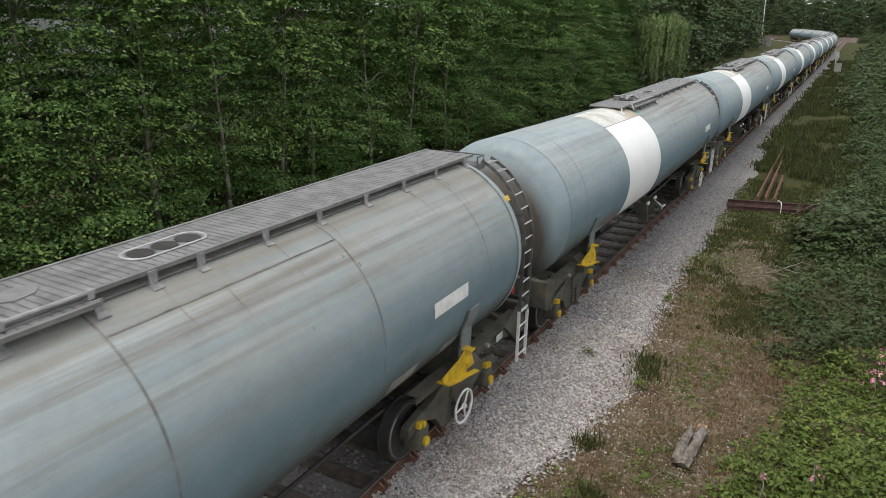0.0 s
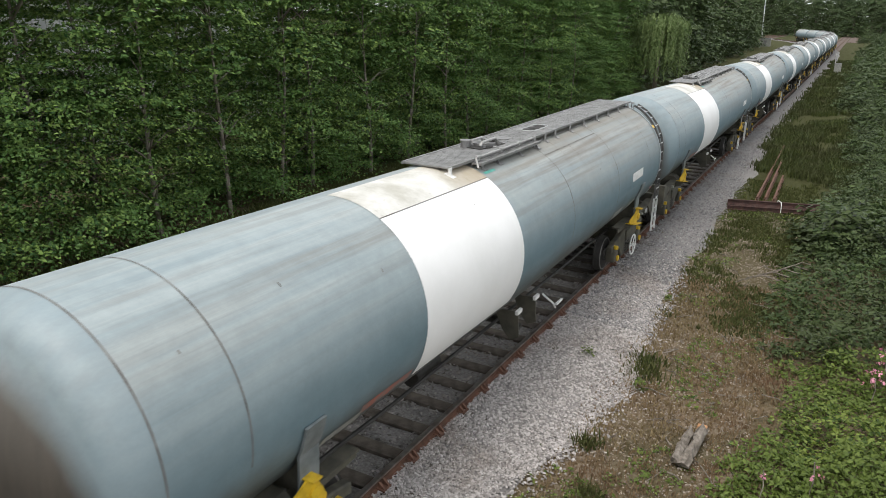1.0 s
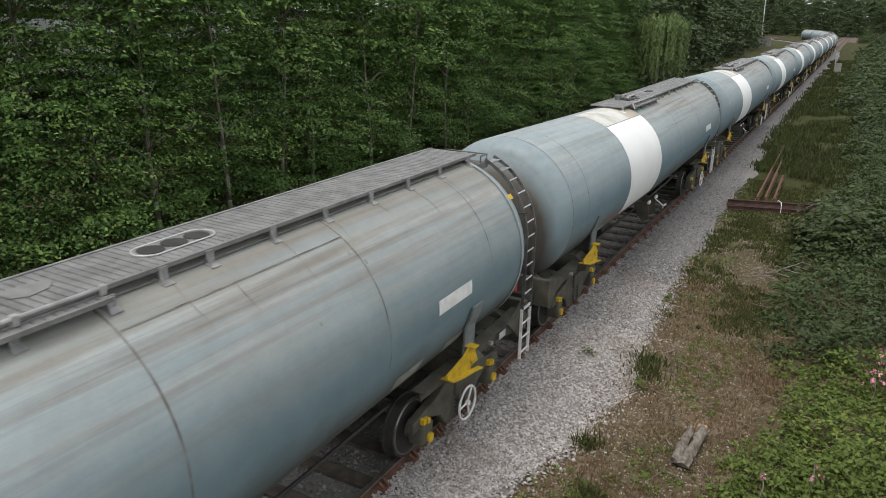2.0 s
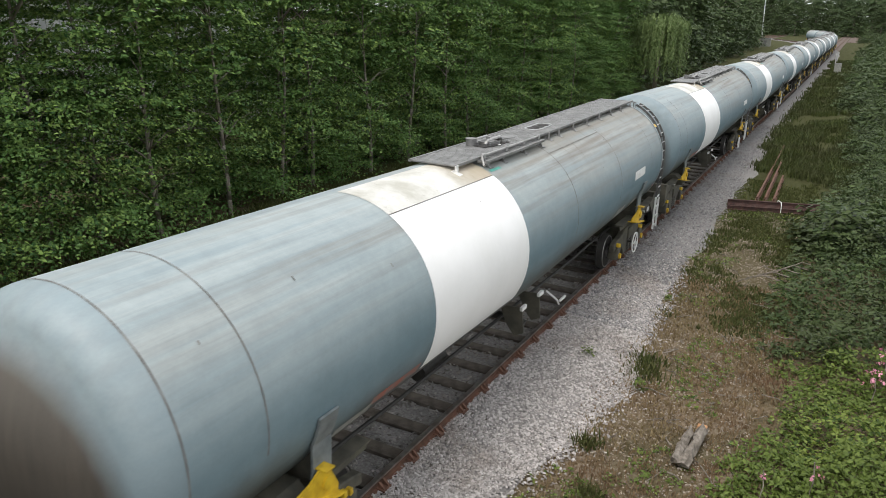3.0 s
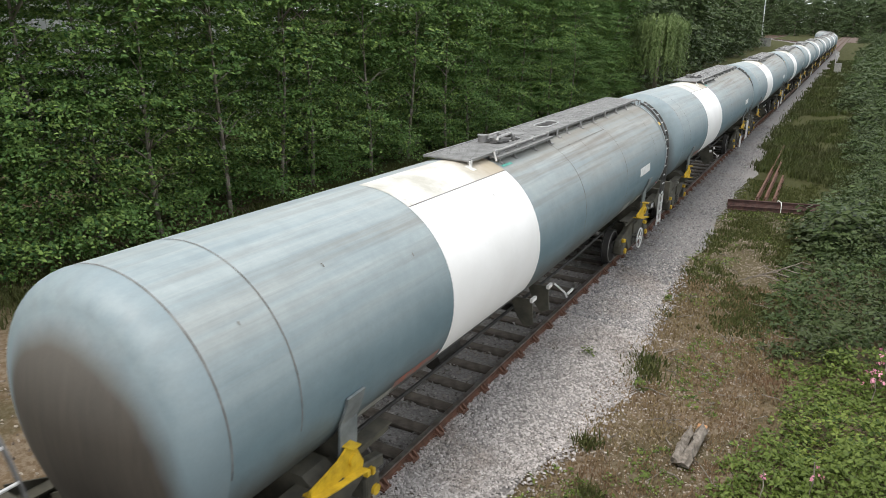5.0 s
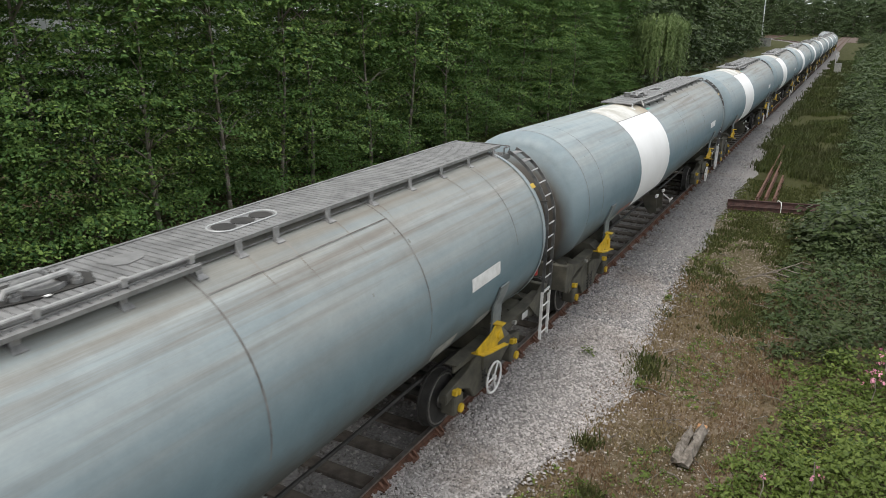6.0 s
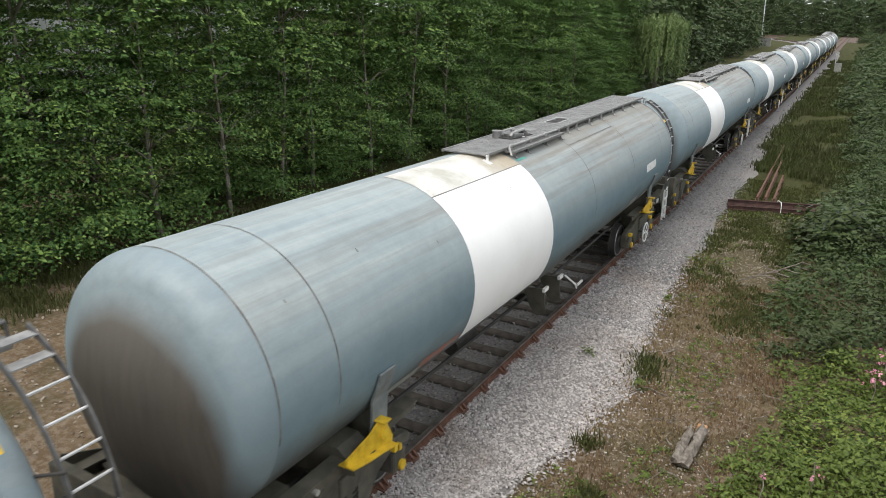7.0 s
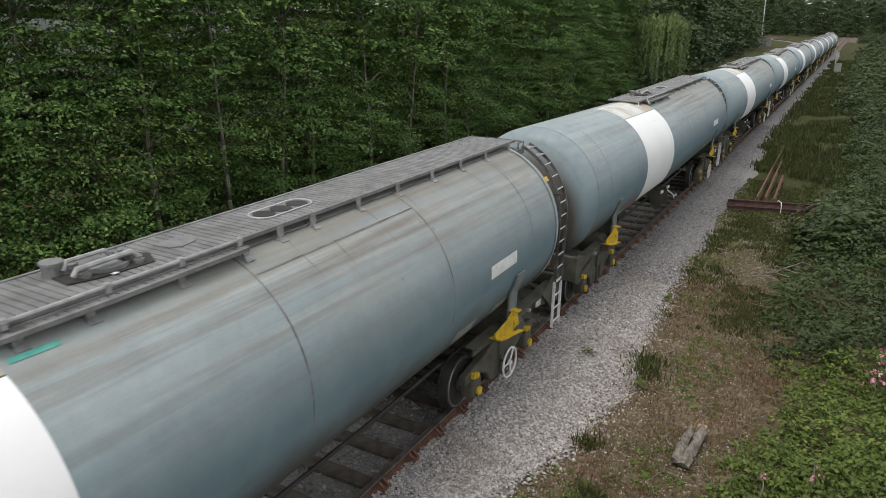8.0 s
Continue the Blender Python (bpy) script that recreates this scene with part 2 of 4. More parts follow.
def tube(points, r, n=6, bm=None, closed=False):
    """A round bar along a line of points."""
    bm = bm or bmesh.new()
    pts = [Vector(p) for p in points]
    rings = []
    for i, p in enumerate(pts):
        a, b = pts[i - 1 if (i or closed) else 0], pts[(i + 1) % len(pts) if (i + 1 < len(pts) or closed) else i]
        w = (b - a).normalized()
        u = w.orthogonal() if abs(w.z) > 0.9 else w.cross(Vector((0, 0, 1)))
        if rings:
            u = side - w * side.dot(w)
        u.normalize()
        side = u
        v = w.cross(u)
        rings.append([bm.verts.new(p + r * (math.cos(2 * math.pi * k / n) * u + math.sin(2 * math.pi * k / n) * v)) for k in range(n)])
    for i in range(len(rings) if closed else len(rings) - 1):
        a, b = rings[i], rings[(i + 1) % len(rings)]
        for k in range(n):
            bm.faces.new((a[k], a[(k + 1) % n], b[(k + 1) % n], b[k]))
    if not closed:
        bm.faces.new(rings[0][::-1]), bm.faces.new(rings[-1])
    bmesh.ops.recalc_face_normals(bm, faces=bm.faces[:])
    return bm


def prism(outline, axis, lo, hi, bm=None):
    """A plate: an outline of 2D points pushed along an axis (x: outline is y, z; y: outline is x, z; z: outline is x, y)."""
    bm = bm or bmesh.new()

    def at(u, v, w):
        return {"x": (w, u, v), "y": (u, w, v), "z": (u, v, w)}[axis]
    a = [bm.verts.new(at(u, v, lo)) for u, v in outline]
    b = [bm.verts.new(at(u, v, hi)) for u, v in outline]
    faces = [bm.faces.new(a), bm.faces.new(b[::-1])]
    for i in range(len(a)):
        j = (i + 1) % len(a)
        faces.append(bm.faces.new((a[i], b[i], b[j], a[j])))
    bmesh.ops.recalc_face_normals(bm, faces=faces)
    return bm


def from_arrays(name, verts, faces, material, parent=None, label="", smooth=False):
    me = bpy.data.meshes.new(name)
    me.from_pydata(np.asarray(verts).tolist(), [], np.asarray(faces).tolist())
    me.materials.append(material)
    if smooth:
        me.polygons.foreach_set("use_smooth", [True] * len(me.polygons))
    ob = new(name, me)
    ob.parent = parent
    return tagged(ob, label)


# ---- the line: track, ballast, ground ----
BEND_FROM, BEND_R = 165.0, 340.0


def line_x(y):
    return 0.0 if y < BEND_FROM else -(y - BEND_FROM) ** 2 / (2 * BEND_R)


def line_turn(y):
    return 0.0 if y < BEND_FROM else math.degrees(math.atan((y - BEND_FROM) / BEND_R))


def bumps(x, y):
    """Height of the ground."""
    n = noise.noise(Vector((x * 0.35, y * 0.35, 0))) * 0.10 + noise.noise(Vector((x * 1.3, y * 1.3, 5))) * 0.05
    side = max(0.0, abs(x) - 2.6)
    bank = 0.0
    if x > 4.5:
        bank = min(1.0, (x - 4.5) / 5) * 0.6
    return -0.27 + min(1.0, side) * n + bank


def build_ground():
    xs = sorted(set([-3000, -1200, -500, -200, -90, -50, -30, 40, 60, 100, 200, 500, 1200, 3000] + [round(-20 + 0.5 * i, 2) for i in range(37)] + [round(-1.5 + 0.25 * i, 2) for i in range(54)] + [12 + 2 * i for i in range(12)]))
    ys = sorted(set([-3000, -800, -200, -60, -20, -8] + [round(-4 + 0.4 * i, 2) for i in range(130)] + [50 + 3 * i for i in range(40)] + [180, 220, 280, 360, 500, 800, 1500, 3000]))
    verts = [(x, y, bumps(x, y)) for y in ys for x in xs]
    w = len(xs)
    faces = [(j * w + i, j * w + i + 1, (j + 1) * w + i + 1, (j + 1) * w + i) for j in range(len(ys) - 1) for i in range(w - 1)]
    ob = from_arrays("ground", verts, faces, SOIL, smooth=True)
    tagged(ob, "brown trackside soil with moss, weeds and grass", "ground", kind="structure")


def path_strip(name, x0, x1, z0, z1, material, y0, y1, step, parent=None):
    """A bar of rectangular section that follows the line."""
    bm = bmesh.new()
    rows = []
    y = y0
    while y <= y1 + 1e-6:
        c, a = line_x(y), radians(line_turn(y))
        rows.append([bm.verts.new((c + u * math.cos(a), y + u * math.sin(a), v)) for u, v in ((x0, z0), (x1, z0), (x1, z1), (x0, z1))])
        y += step
    for a, b in zip(rows, rows[1:]):
        for k in range(4):
            bm.faces.new((a[k], a[(k + 1) % 4], b[(k + 1) % 4], b[k]))
    bm.faces.new(rows[0][::-1]), bm.faces.new(rows[-1])
    bmesh.ops.recalc_face_normals(bm, faces=bm.faces[:])
    return part(name, bm, material, parent)


def build_track():
    track = tagged(new("railway_track"), "rusty flat-bottom rails on old timber sleepers", "track", kind="structure")
    for s in (-1, 1):
        path_strip("rail_head", s * 0.718, s * 0.788, -0.035, 0.0, RAILTOP, -10, 320, 2, track)
        path_strip("rail_web", s * 0.743, s * 0.763, -0.145, -0.035, RUST, -10, 320, 2, track)
        path_strip("rail_foot", s * 0.69, s * 0.816, -0.165, -0.145, RUST, -10, 320, 2, track)
    one, chair = mesh_of("sleeper", box(-1.3, 1.3, -0.125, 0.125, -0.29, -0.165, 0.012), SLEEPER), None
    bm = box(0.60, 0.90, -0.09, 0.09, -0.165, -0.13, 0.01)
    for y in (-0.05, 0.05):
        prism([(0.79, -0.13), (0.88, -0.13), (0.87, -0.11), (0.80, -0.045), (0.785, -0.05)], "y", y - 0.018, y + 0.018, bm)
    chair = mesh_of("rail_chair", bm, RUST)
    y, i = -6.14, 0
    rng = random.Random(3)
    while i < 300:
        a = line_turn(y)
        m = pose(line_x(y), y, 0, 0, 0, a + rng.uniform(-1.0, 1.0))
        s = new("sleeper", one)
        s.parent, s.matrix_basis = track, m @ pose(rng.uniform(-0.05, 0.05), 0, rng.uniform(-0.012, 0.004))
        if y < 60:
            for k in (0, 180):
                c = new("rail_chair", chair)
                c.parent, c.matrix_basis = track, pose(line_x(y), y, 0, 0, 0, a + k)
        y, i = y + 0.75, i + 1


# ---- the tank wagon ----
R, AX0, SLOPE, HALF = 1.38, 2.257, 0.0120, 7.80
GAP, SPEED, Y7 = 17.90, 8.7045, 11.95


def axis_z(y):
    return AX0 + SLOPE * abs(y)


def shell(y0, y1, r, a0=0.0, a1=360.0, ny=8, na=64, thick=0.0):
    """A piece of the barrel between two stations and two angles (0 = the +x side, 90 = the top)."""
    bm = bmesh.new()
    full = a1 - a0 >= 360
    ys = [y0 + (y1 - y0) * i / ny for i in range(ny + 1)]
    an = [radians(a0 + (a1 - a0) * k / na) for k in range(na if full else na + 1)]
    rows = [[bm.verts.new((r * math.cos(a), y, axis_z(y) + r * math.sin(a))) for a in an] for y in ys]
    for p, q in zip(rows, rows[1:]):
        for k in range(len(an) if full else len(an) - 1):
            j = (k + 1) % len(an)
            bm.faces.new((p[k], p[j], q[j], q[k]))
    bmesh.ops.recalc_face_normals(bm, faces=bm.faces[:])
    if thick:
        bmesh.ops.solidify(bm, geom=bm.faces[:], thickness=-thick)
    return bm


def run_on_barrel(y, width, a0, a1):
    """A thin run down the barrel that narrows to a point at its lower end."""
    bm = bmesh.new()
    rows = []
    for i in range(9):
        f = i / 8
        a, h = radians(a0 + (a1 - a0) * f), 0.5 * width * (0.08 + 0.92 * f)
        u = y + 0.02 * math.sin(5 * f + y)
        rows.append([bm.verts.new(((R + 0.003) * math.cos(a), q, axis_z(q) + (R + 0.003) * math.sin(a))) for q in (u - h, u + h)])
    for p, q in zip(rows, rows[1:]):
        bm.faces.new((p[0], p[1], q[1], q[0]))
    bmesh.ops.recalc_face_normals(bm, faces=bm.faces[:])
    return bm


def dished_end(s, depth=0.62, knuckle=0.34):
    """The rounded end plate: a knuckle and a flat dome."""
    bm = bmesh.new()
    prof = [(R, 0.0)]
    for i in range(1, 9):
        a = radians(11.25 * i * 0.92)
        prof.append((R - knuckle + knuckle * math.cos(a), knuckle * 1.05 * math.sin(a)))
    r1, d1 = prof[-1]
    for i in range(1, 9):
        f = 1 - i / 8
        prof.append((r1 * f, d1 + (depth - d1) * (1 - f * f)))
    na = 64
    zc = axis_z(HALF)
    rows = [[bm.verts.new((r * math.cos(2 * math.pi * k / na), s * (HALF + d), zc + r * math.sin(2 * math.pi * k / na))) for k in range(na)] for r, d in prof[:-1]]
    tip = bm.verts.new((0, s * (HALF + depth), zc))
    for p, q in zip(rows, rows[1:]):
        for k in range(na):
            bm.faces.new((p[k], p[(k + 1) % na], q[(k + 1) % na], q[k]))
    for k in range(na):
        bm.faces.new((rows[-1][k], rows[-1][(k + 1) % na], tip))
    bmesh.ops.recalc_face_normals(bm, faces=bm.faces[:])
    return bm


def both(fn):
    for side in (-1, 1):
        fn(side)


def plate_on_barrel(name, y0, y1, a0, a1, material, parent, label="", lift=0.006, thick=0.0):
    return part(name, shell(y0, y1, R + lift, a0, a1, ny=3, na=12, thick=thick), material, parent, label, smooth=not thick)


def wheelset(parent, y):
    axle = part("wheelset", rod((-0.95, 0, 0), (0.95, 0, 0), 0.075, 12), DARK, parent, "black steel wheels and axle")
    axle.matrix_basis = pose(0, y, 0.43)
    for s in (-1, 1):
        bm = rod((s * 0.70, 0, 0), (s * 0.83, 0, 0), 0.43, 32)
        rod((s * 0.675, 0, 0), (s * 0.70, 0, 0), 0.46, 32, bm)
        part("wheel", bm, DARK, axle)
        bm = bmesh.new()
        ring = [(s * 0.832, 0.385 * math.cos(radians(a)), 0.385 * math.sin(radians(a))) for a in range(0, 360, 15)]
        tube(ring, 0.014, 5, bm, closed=True)
        rod((s * 0.83, 0, 0), (s * 0.87, 0, 0), 0.14, 16, bm)
        part("wheel_rim", bm, WORN, axle, "bright worn tyre edge")
    return axle


def bogie(parent, yc, brake):
    b = part("bogie", box(-1.05, 1.05, yc - 0.24, yc + 0.24, 0.52, 0.84, 0.03), GRIME, parent, "olive-grey cast steel bogie")
    for s in (-1, 1):
        outline = [(-1.30, 0.52), (-1.30, 0.68), (-1.02, 0.74), (-0.62, 0.80), (-0.42, 0.93), (0.42, 0.93), (0.62, 0.80), (1.02, 0.74), (1.30, 0.68), (1.30, 0.52), (0.90, 0.60), (0.58, 0.46), (0.40, 0.22), (-0.40, 0.22), (-0.58, 0.46), (-0.90, 0.60)]
        lo, hi = sorted((s * 0.94, s * 1.08))
        bm = prism([(yc + u, v) for u, v in outline], "x", lo, hi)
        bmesh.ops.bevel(bm, geom=bm.edges[:], offset=0.018, segments=1, affect="EDGES")
        part("side_frame", bm, GRIME, b)
        lo, hi = sorted((s * 1.02, s * 1.12))
        part("bolster_end", box(lo, hi, yc - 0.20, yc + 0.20, 0.60, 0.86, 0.02), GRIME, b)
        for u in (-0.11, 0.11):
            pts = [(s * 1.05 + 0.055 * math.cos(0.9 * q), yc + u + 0.055 * math.sin(0.9 * q), 0.26 + 0.34 * q / 36) for q in range(37)]
            part("spring", tube(pts, 0.014, 5), DARK, b)
        for e in (-1, 1):
            y = yc + e * 1.0
            lo, hi = sorted((s * 0.88, s * 1.13))
            part("axlebox", box(lo, hi, y - 0.15, y + 0.15, 0.27, 0.58, 0.04), GRIME, b)
            part("axle_cap", rod((s * 1.12, y + 0.02, 0.36), (s * 1.17, y + 0.02, 0.36), 0.07, 14), YELLOW, b, "yellow axle end cap")
            lo, hi = sorted((s * 1.04, s * 1.15))
            bm = box(lo, hi, y - 0.14, y - 0.07, 0.61, 0.70, 0.012)
            box(lo, hi, y - 0.03, y + 0.03, 0.58, 0.67, 0.012, bm)
            part("spring_cap", bm, YELLOW, b, "chipped yellow suspension cap")
            part("brake_block", box(s * 0.72, s * 0.82, yc + e * 0.50, yc + e * 0.57, 0.26, 0.60, 0.015), DARK, b)
    part("brake_beam", rod((-0.9, yc + 0.45, 0.42), (0.9, yc + 0.45, 0.42), 0.035, 8), DARK, b)
    part("brake_beam", rod((-0.9, yc - 0.45, 0.42), (0.9, yc - 0.45, 0.42), 0.035, 8), DARK, b)
    if brake:
        h, r = Vector((1.27, yc - 0.12, 0.50)), 0.25
        bm = tube([h + Vector((0, r * math.cos(radians(a)), r * math.sin(radians(a)))) for a in range(0, 360, 15)], 0.017, 6, closed=True)
        for a in (60, 180, 285):
            rod(h, h + Vector((0, r * math.cos(radians(a)), r * math.sin(radians(a)))), 0.014, 6, bm)
        rod(h - Vector((0.02, 0, 0)), h + Vector((0.03, 0, 0)), 0.04, 10, bm)
        part("handwheel", bm, WHITEP, b, "white brake handwheel")
        part("handwheel_shaft", rod((1.05, yc - 0.12, 0.50), (1.26, yc - 0.12, 0.50), 0.02, 8), DARK, b)


def wagon_end(w, s):
    """Bolster, sills, headstock, buffers and couplings of one end."""
    lo, hi = sorted((s * 4.9, s * 8.34))
    part("centre_sill", box(-0.24, 0.24, lo, hi, 0.84, 1.12, 0.02), GRIME, w)
    part("bolster", prism([(-1.34, 1.02), (-1.34, 1.12), (-1.1, 1.30), (1.1, 1.30), (1.34, 1.12), (1.34, 1.02), (0.6, 0.86), (-0.6, 0.86)], "y", s * 6.45 - 0.2, s * 6.45 + 0.2), GRIME, w)
    a, b = sorted((s * 8.34, s * 8.46))
    part("headstock", box(-1.25, 1.25, a, b, 0.84, 1.36, 0.02), GRIME, w, "olive-grey steel headstock")
    a, b = sorted((s * 7.25, s * 8.33))
    part("end_platform", prism([(-1.11, 1.04), (-0.9, 1.13), (0.9, 1.13), (1.11, 1.04), (0.9, 1.02), (-0.9, 1.02)], "y", a, b), GRIME, w)
    for x in (-1, 1):
        lo, hi = sorted((x * 0.55, x * 1.10))
        part("end_brace", prism([(lo, 1.12), (hi, 1.12), ((lo + hi) / 2 - x * 0.2, 1.36)], "y", s * 8.0 - 0.015, s * 8.0 + 0.015), GRIME, w)
        # deep side sill that tapers towards the bogie, with a top flange and a bottom lip
        lo, hi = sorted((x * 1.14, x * 1.17))
        part("side_sill", prism([(s * 5.15, 1.16), (s * 8.34, 1.16), (s * 8.34, 0.88), (s * 7.95, 0.90), (s * 7.55, 1.00), (s * 5.15, 1.06)], "x", lo, hi), GRIME, w)
        lo, hi = sorted((x * 1.02, x * 1.22))
        part("sill_flange", prism([(s * 5.15, 1.164), (s * 7.6, 1.164), (s * 8.33, 1.20), (s * 8.33, 1.225), (s * 7.6, 1.186), (s * 5.15, 1.186)], "x", lo, hi), GRIME, w)
        lo, hi = sorted((x * 1.19, x * 1.215))
        part("gusset", prism([(s * 7.75, 1.16), (s * 8.335, 1.40), (s * 8.335, 0.80), (s * 8.25, 0.74)], "x", lo, hi), GRIME, w, "triangular corner gusset")
        part("sill_rib", prism([(x * 0.62, 1.03), (x * 1.135, 1.03), (x * 1.135, 1.15), (x * 0.62, 1.10)], "y", s * 7.5 - 0.012, s * 7.5 + 0.012), GRIME, w)
        part("lashing_eye", rod((x * 1.17, s * 7.15, 1.09), (x * 1.235, s * 7.15, 1.09), 0.035, 10), DUSTY, w, "pale worn lashing eye")
        if s > 0:
            part("plate", box(*sorted((x * 1.222, x * 1.232)), *sorted((s * 7.42, s * 7.64)), 1.03, 1.14, 0.003), PALESTEEL, w, "small pale plate")
        # saddle that clasps the barrel over the bogie, with its yellow lifting bracket
        ya = s * 6.18 + 0.12
        strap = [((R + 0.012) * math.cos(radians(a)), axis_z(6.3) + (R + 0.012) * math.sin(radians(a))) for a in (-11, -16, -21, -26)] + [(1.24, 1.40), (1.22, 1.18)]
        outer = [(u + 0.03, v - 0.005) for u, v in strap]
        part("saddle_strap", prism([(x * u, v) for u, v in strap + outer[::-1]], "y", ya - 0.15, ya + 0.15), SADDLE, w, "bluish-grey saddle plate")
        part("saddle_web", prism([(x * 0.75, 1.15), (x * 1.21, 1.15), (x * 1.22, 1.45), (x * 1.20, 1.62), (x * 0.75, 1.25)], "y", ya - 0.02, ya + 0.02), GRIME, w)
        yb = s * 6.18
        lo, hi = sorted((x * 1.30, x * 1.33))
        bm = prism([(yb - 0.60, 1.20), (yb - 0.60, 1.28), (yb - 0.14, 1.36), (yb + 0.02, 1.44), (yb + 0.13, 1.44), (yb + 0.30, 1.12), (yb + 0.28, 1.03), (yb - 0.02, 1.09), (yb - 0.30, 1.13)], "x", lo, hi)
        lo, hi = sorted((x * 1.22, x * 1.42))
        box(lo, hi, yb + 0.0, yb + 0.14, 1.435, 1.455, 0.004, bm)
        prism([(yb - 0.60, 1.195), (yb - 0.30, 1.125), (yb - 0.02, 1.085), (yb + 0.28, 1.025), (yb + 0.28, 1.045), (yb - 0.02, 1.105), (yb - 0.30, 1.145), (yb - 0.60, 1.215)], "x", lo, hi, bm)
        rod((x * 1.32, yb + 0.10, 1.25), (x * 1.36, yb + 0.10, 1.25), 0.07, 14, bm)
        part("lifting_bracket", bm, YELLOW, w, "yellow lifting bracket")
        # buffers
        part("buffer_stock", rod((x * 0.87, s * 8.46, 1.02), (x * 0.87, s * 8.70, 1.02), 0.115, 16), DARK, w)
        bm = rod((x * 0.87, s * 8.68, 1.02), (x * 0.87, s * 8.91, 1.02), 0.075, 14)
        rod((x * 0.87, s * 8.89, 1.02), (x * 0.87, s * 8.935, 1.02), 0.225, 24, bm)
        part("buffer_head", bm, DARK, w)
    bm = rod((0, s * 8.4, 0.99), (0, s * 8.72, 0.99), 0.045, 8)
    tube([(0.05 * q, s * (8.66 + 0.10 * math.sin(q)), 0.95 - 0.10 * abs(q)) for q in (-1.2, -0.6, 0, 0.6, 1.2)], 0.022, 6, bm)
    part("coupling", bm, DARK, w)
    for x in (-0.42, 0.42):
        part("brake_hose", tube([(x, s * 8.44, 0.86), (x, s * 8.60, 0.80), (x * 0.95, s * 8.72, 0.62), (x * 0.8, s * 8.84, 0.52), (x * 0.7, s * 8.93, 0.55)], 0.022, 6), DARK, w)
    part("bogie_pivot", rod((0, s * 6.5, 0.8), (0, s * 6.5, 0.9), 0.2, 14), DARK, w)


RISE = 0.010


def deck(name, parent, x0, x1, y0, y1, z):
    """Grating: cross bars between two edge angles."""
    bm = bmesh.new()
    n = int((y1 - y0) / 0.085)
    for i in range(n):
        y = y0 + (y1 - y0) * (i + 0.5) / n
        up = RISE * max(0.0, y)
        box(x0 + 0.02, x1 - 0.02, y - 0.037, y + 0.037, z + up - 0.022, z + up, 0, bm)
    ob = tagged(part(name, bm, STEEL, parent, "grey steel grating"), kind="stuff")
    for x in (x0, x1):
        bm = bmesh.new()
        segs = [y0, min(max(0.0, y0), y1), y1] if y0 < 0 < y1 else [y0, y1]
        for a, b in zip(segs, segs[1:]):
            za, zb = z + RISE * max(0.0, a), z + RISE * max(0.0, b)
            prism([(a, za - 0.030), (b, zb - 0.030), (b, zb + 0.010), (a, za + 0.010)], "x", x - 0.02, x + 0.02, bm)
        part("edge_angle", bm, STEEL, ob)
    return ob


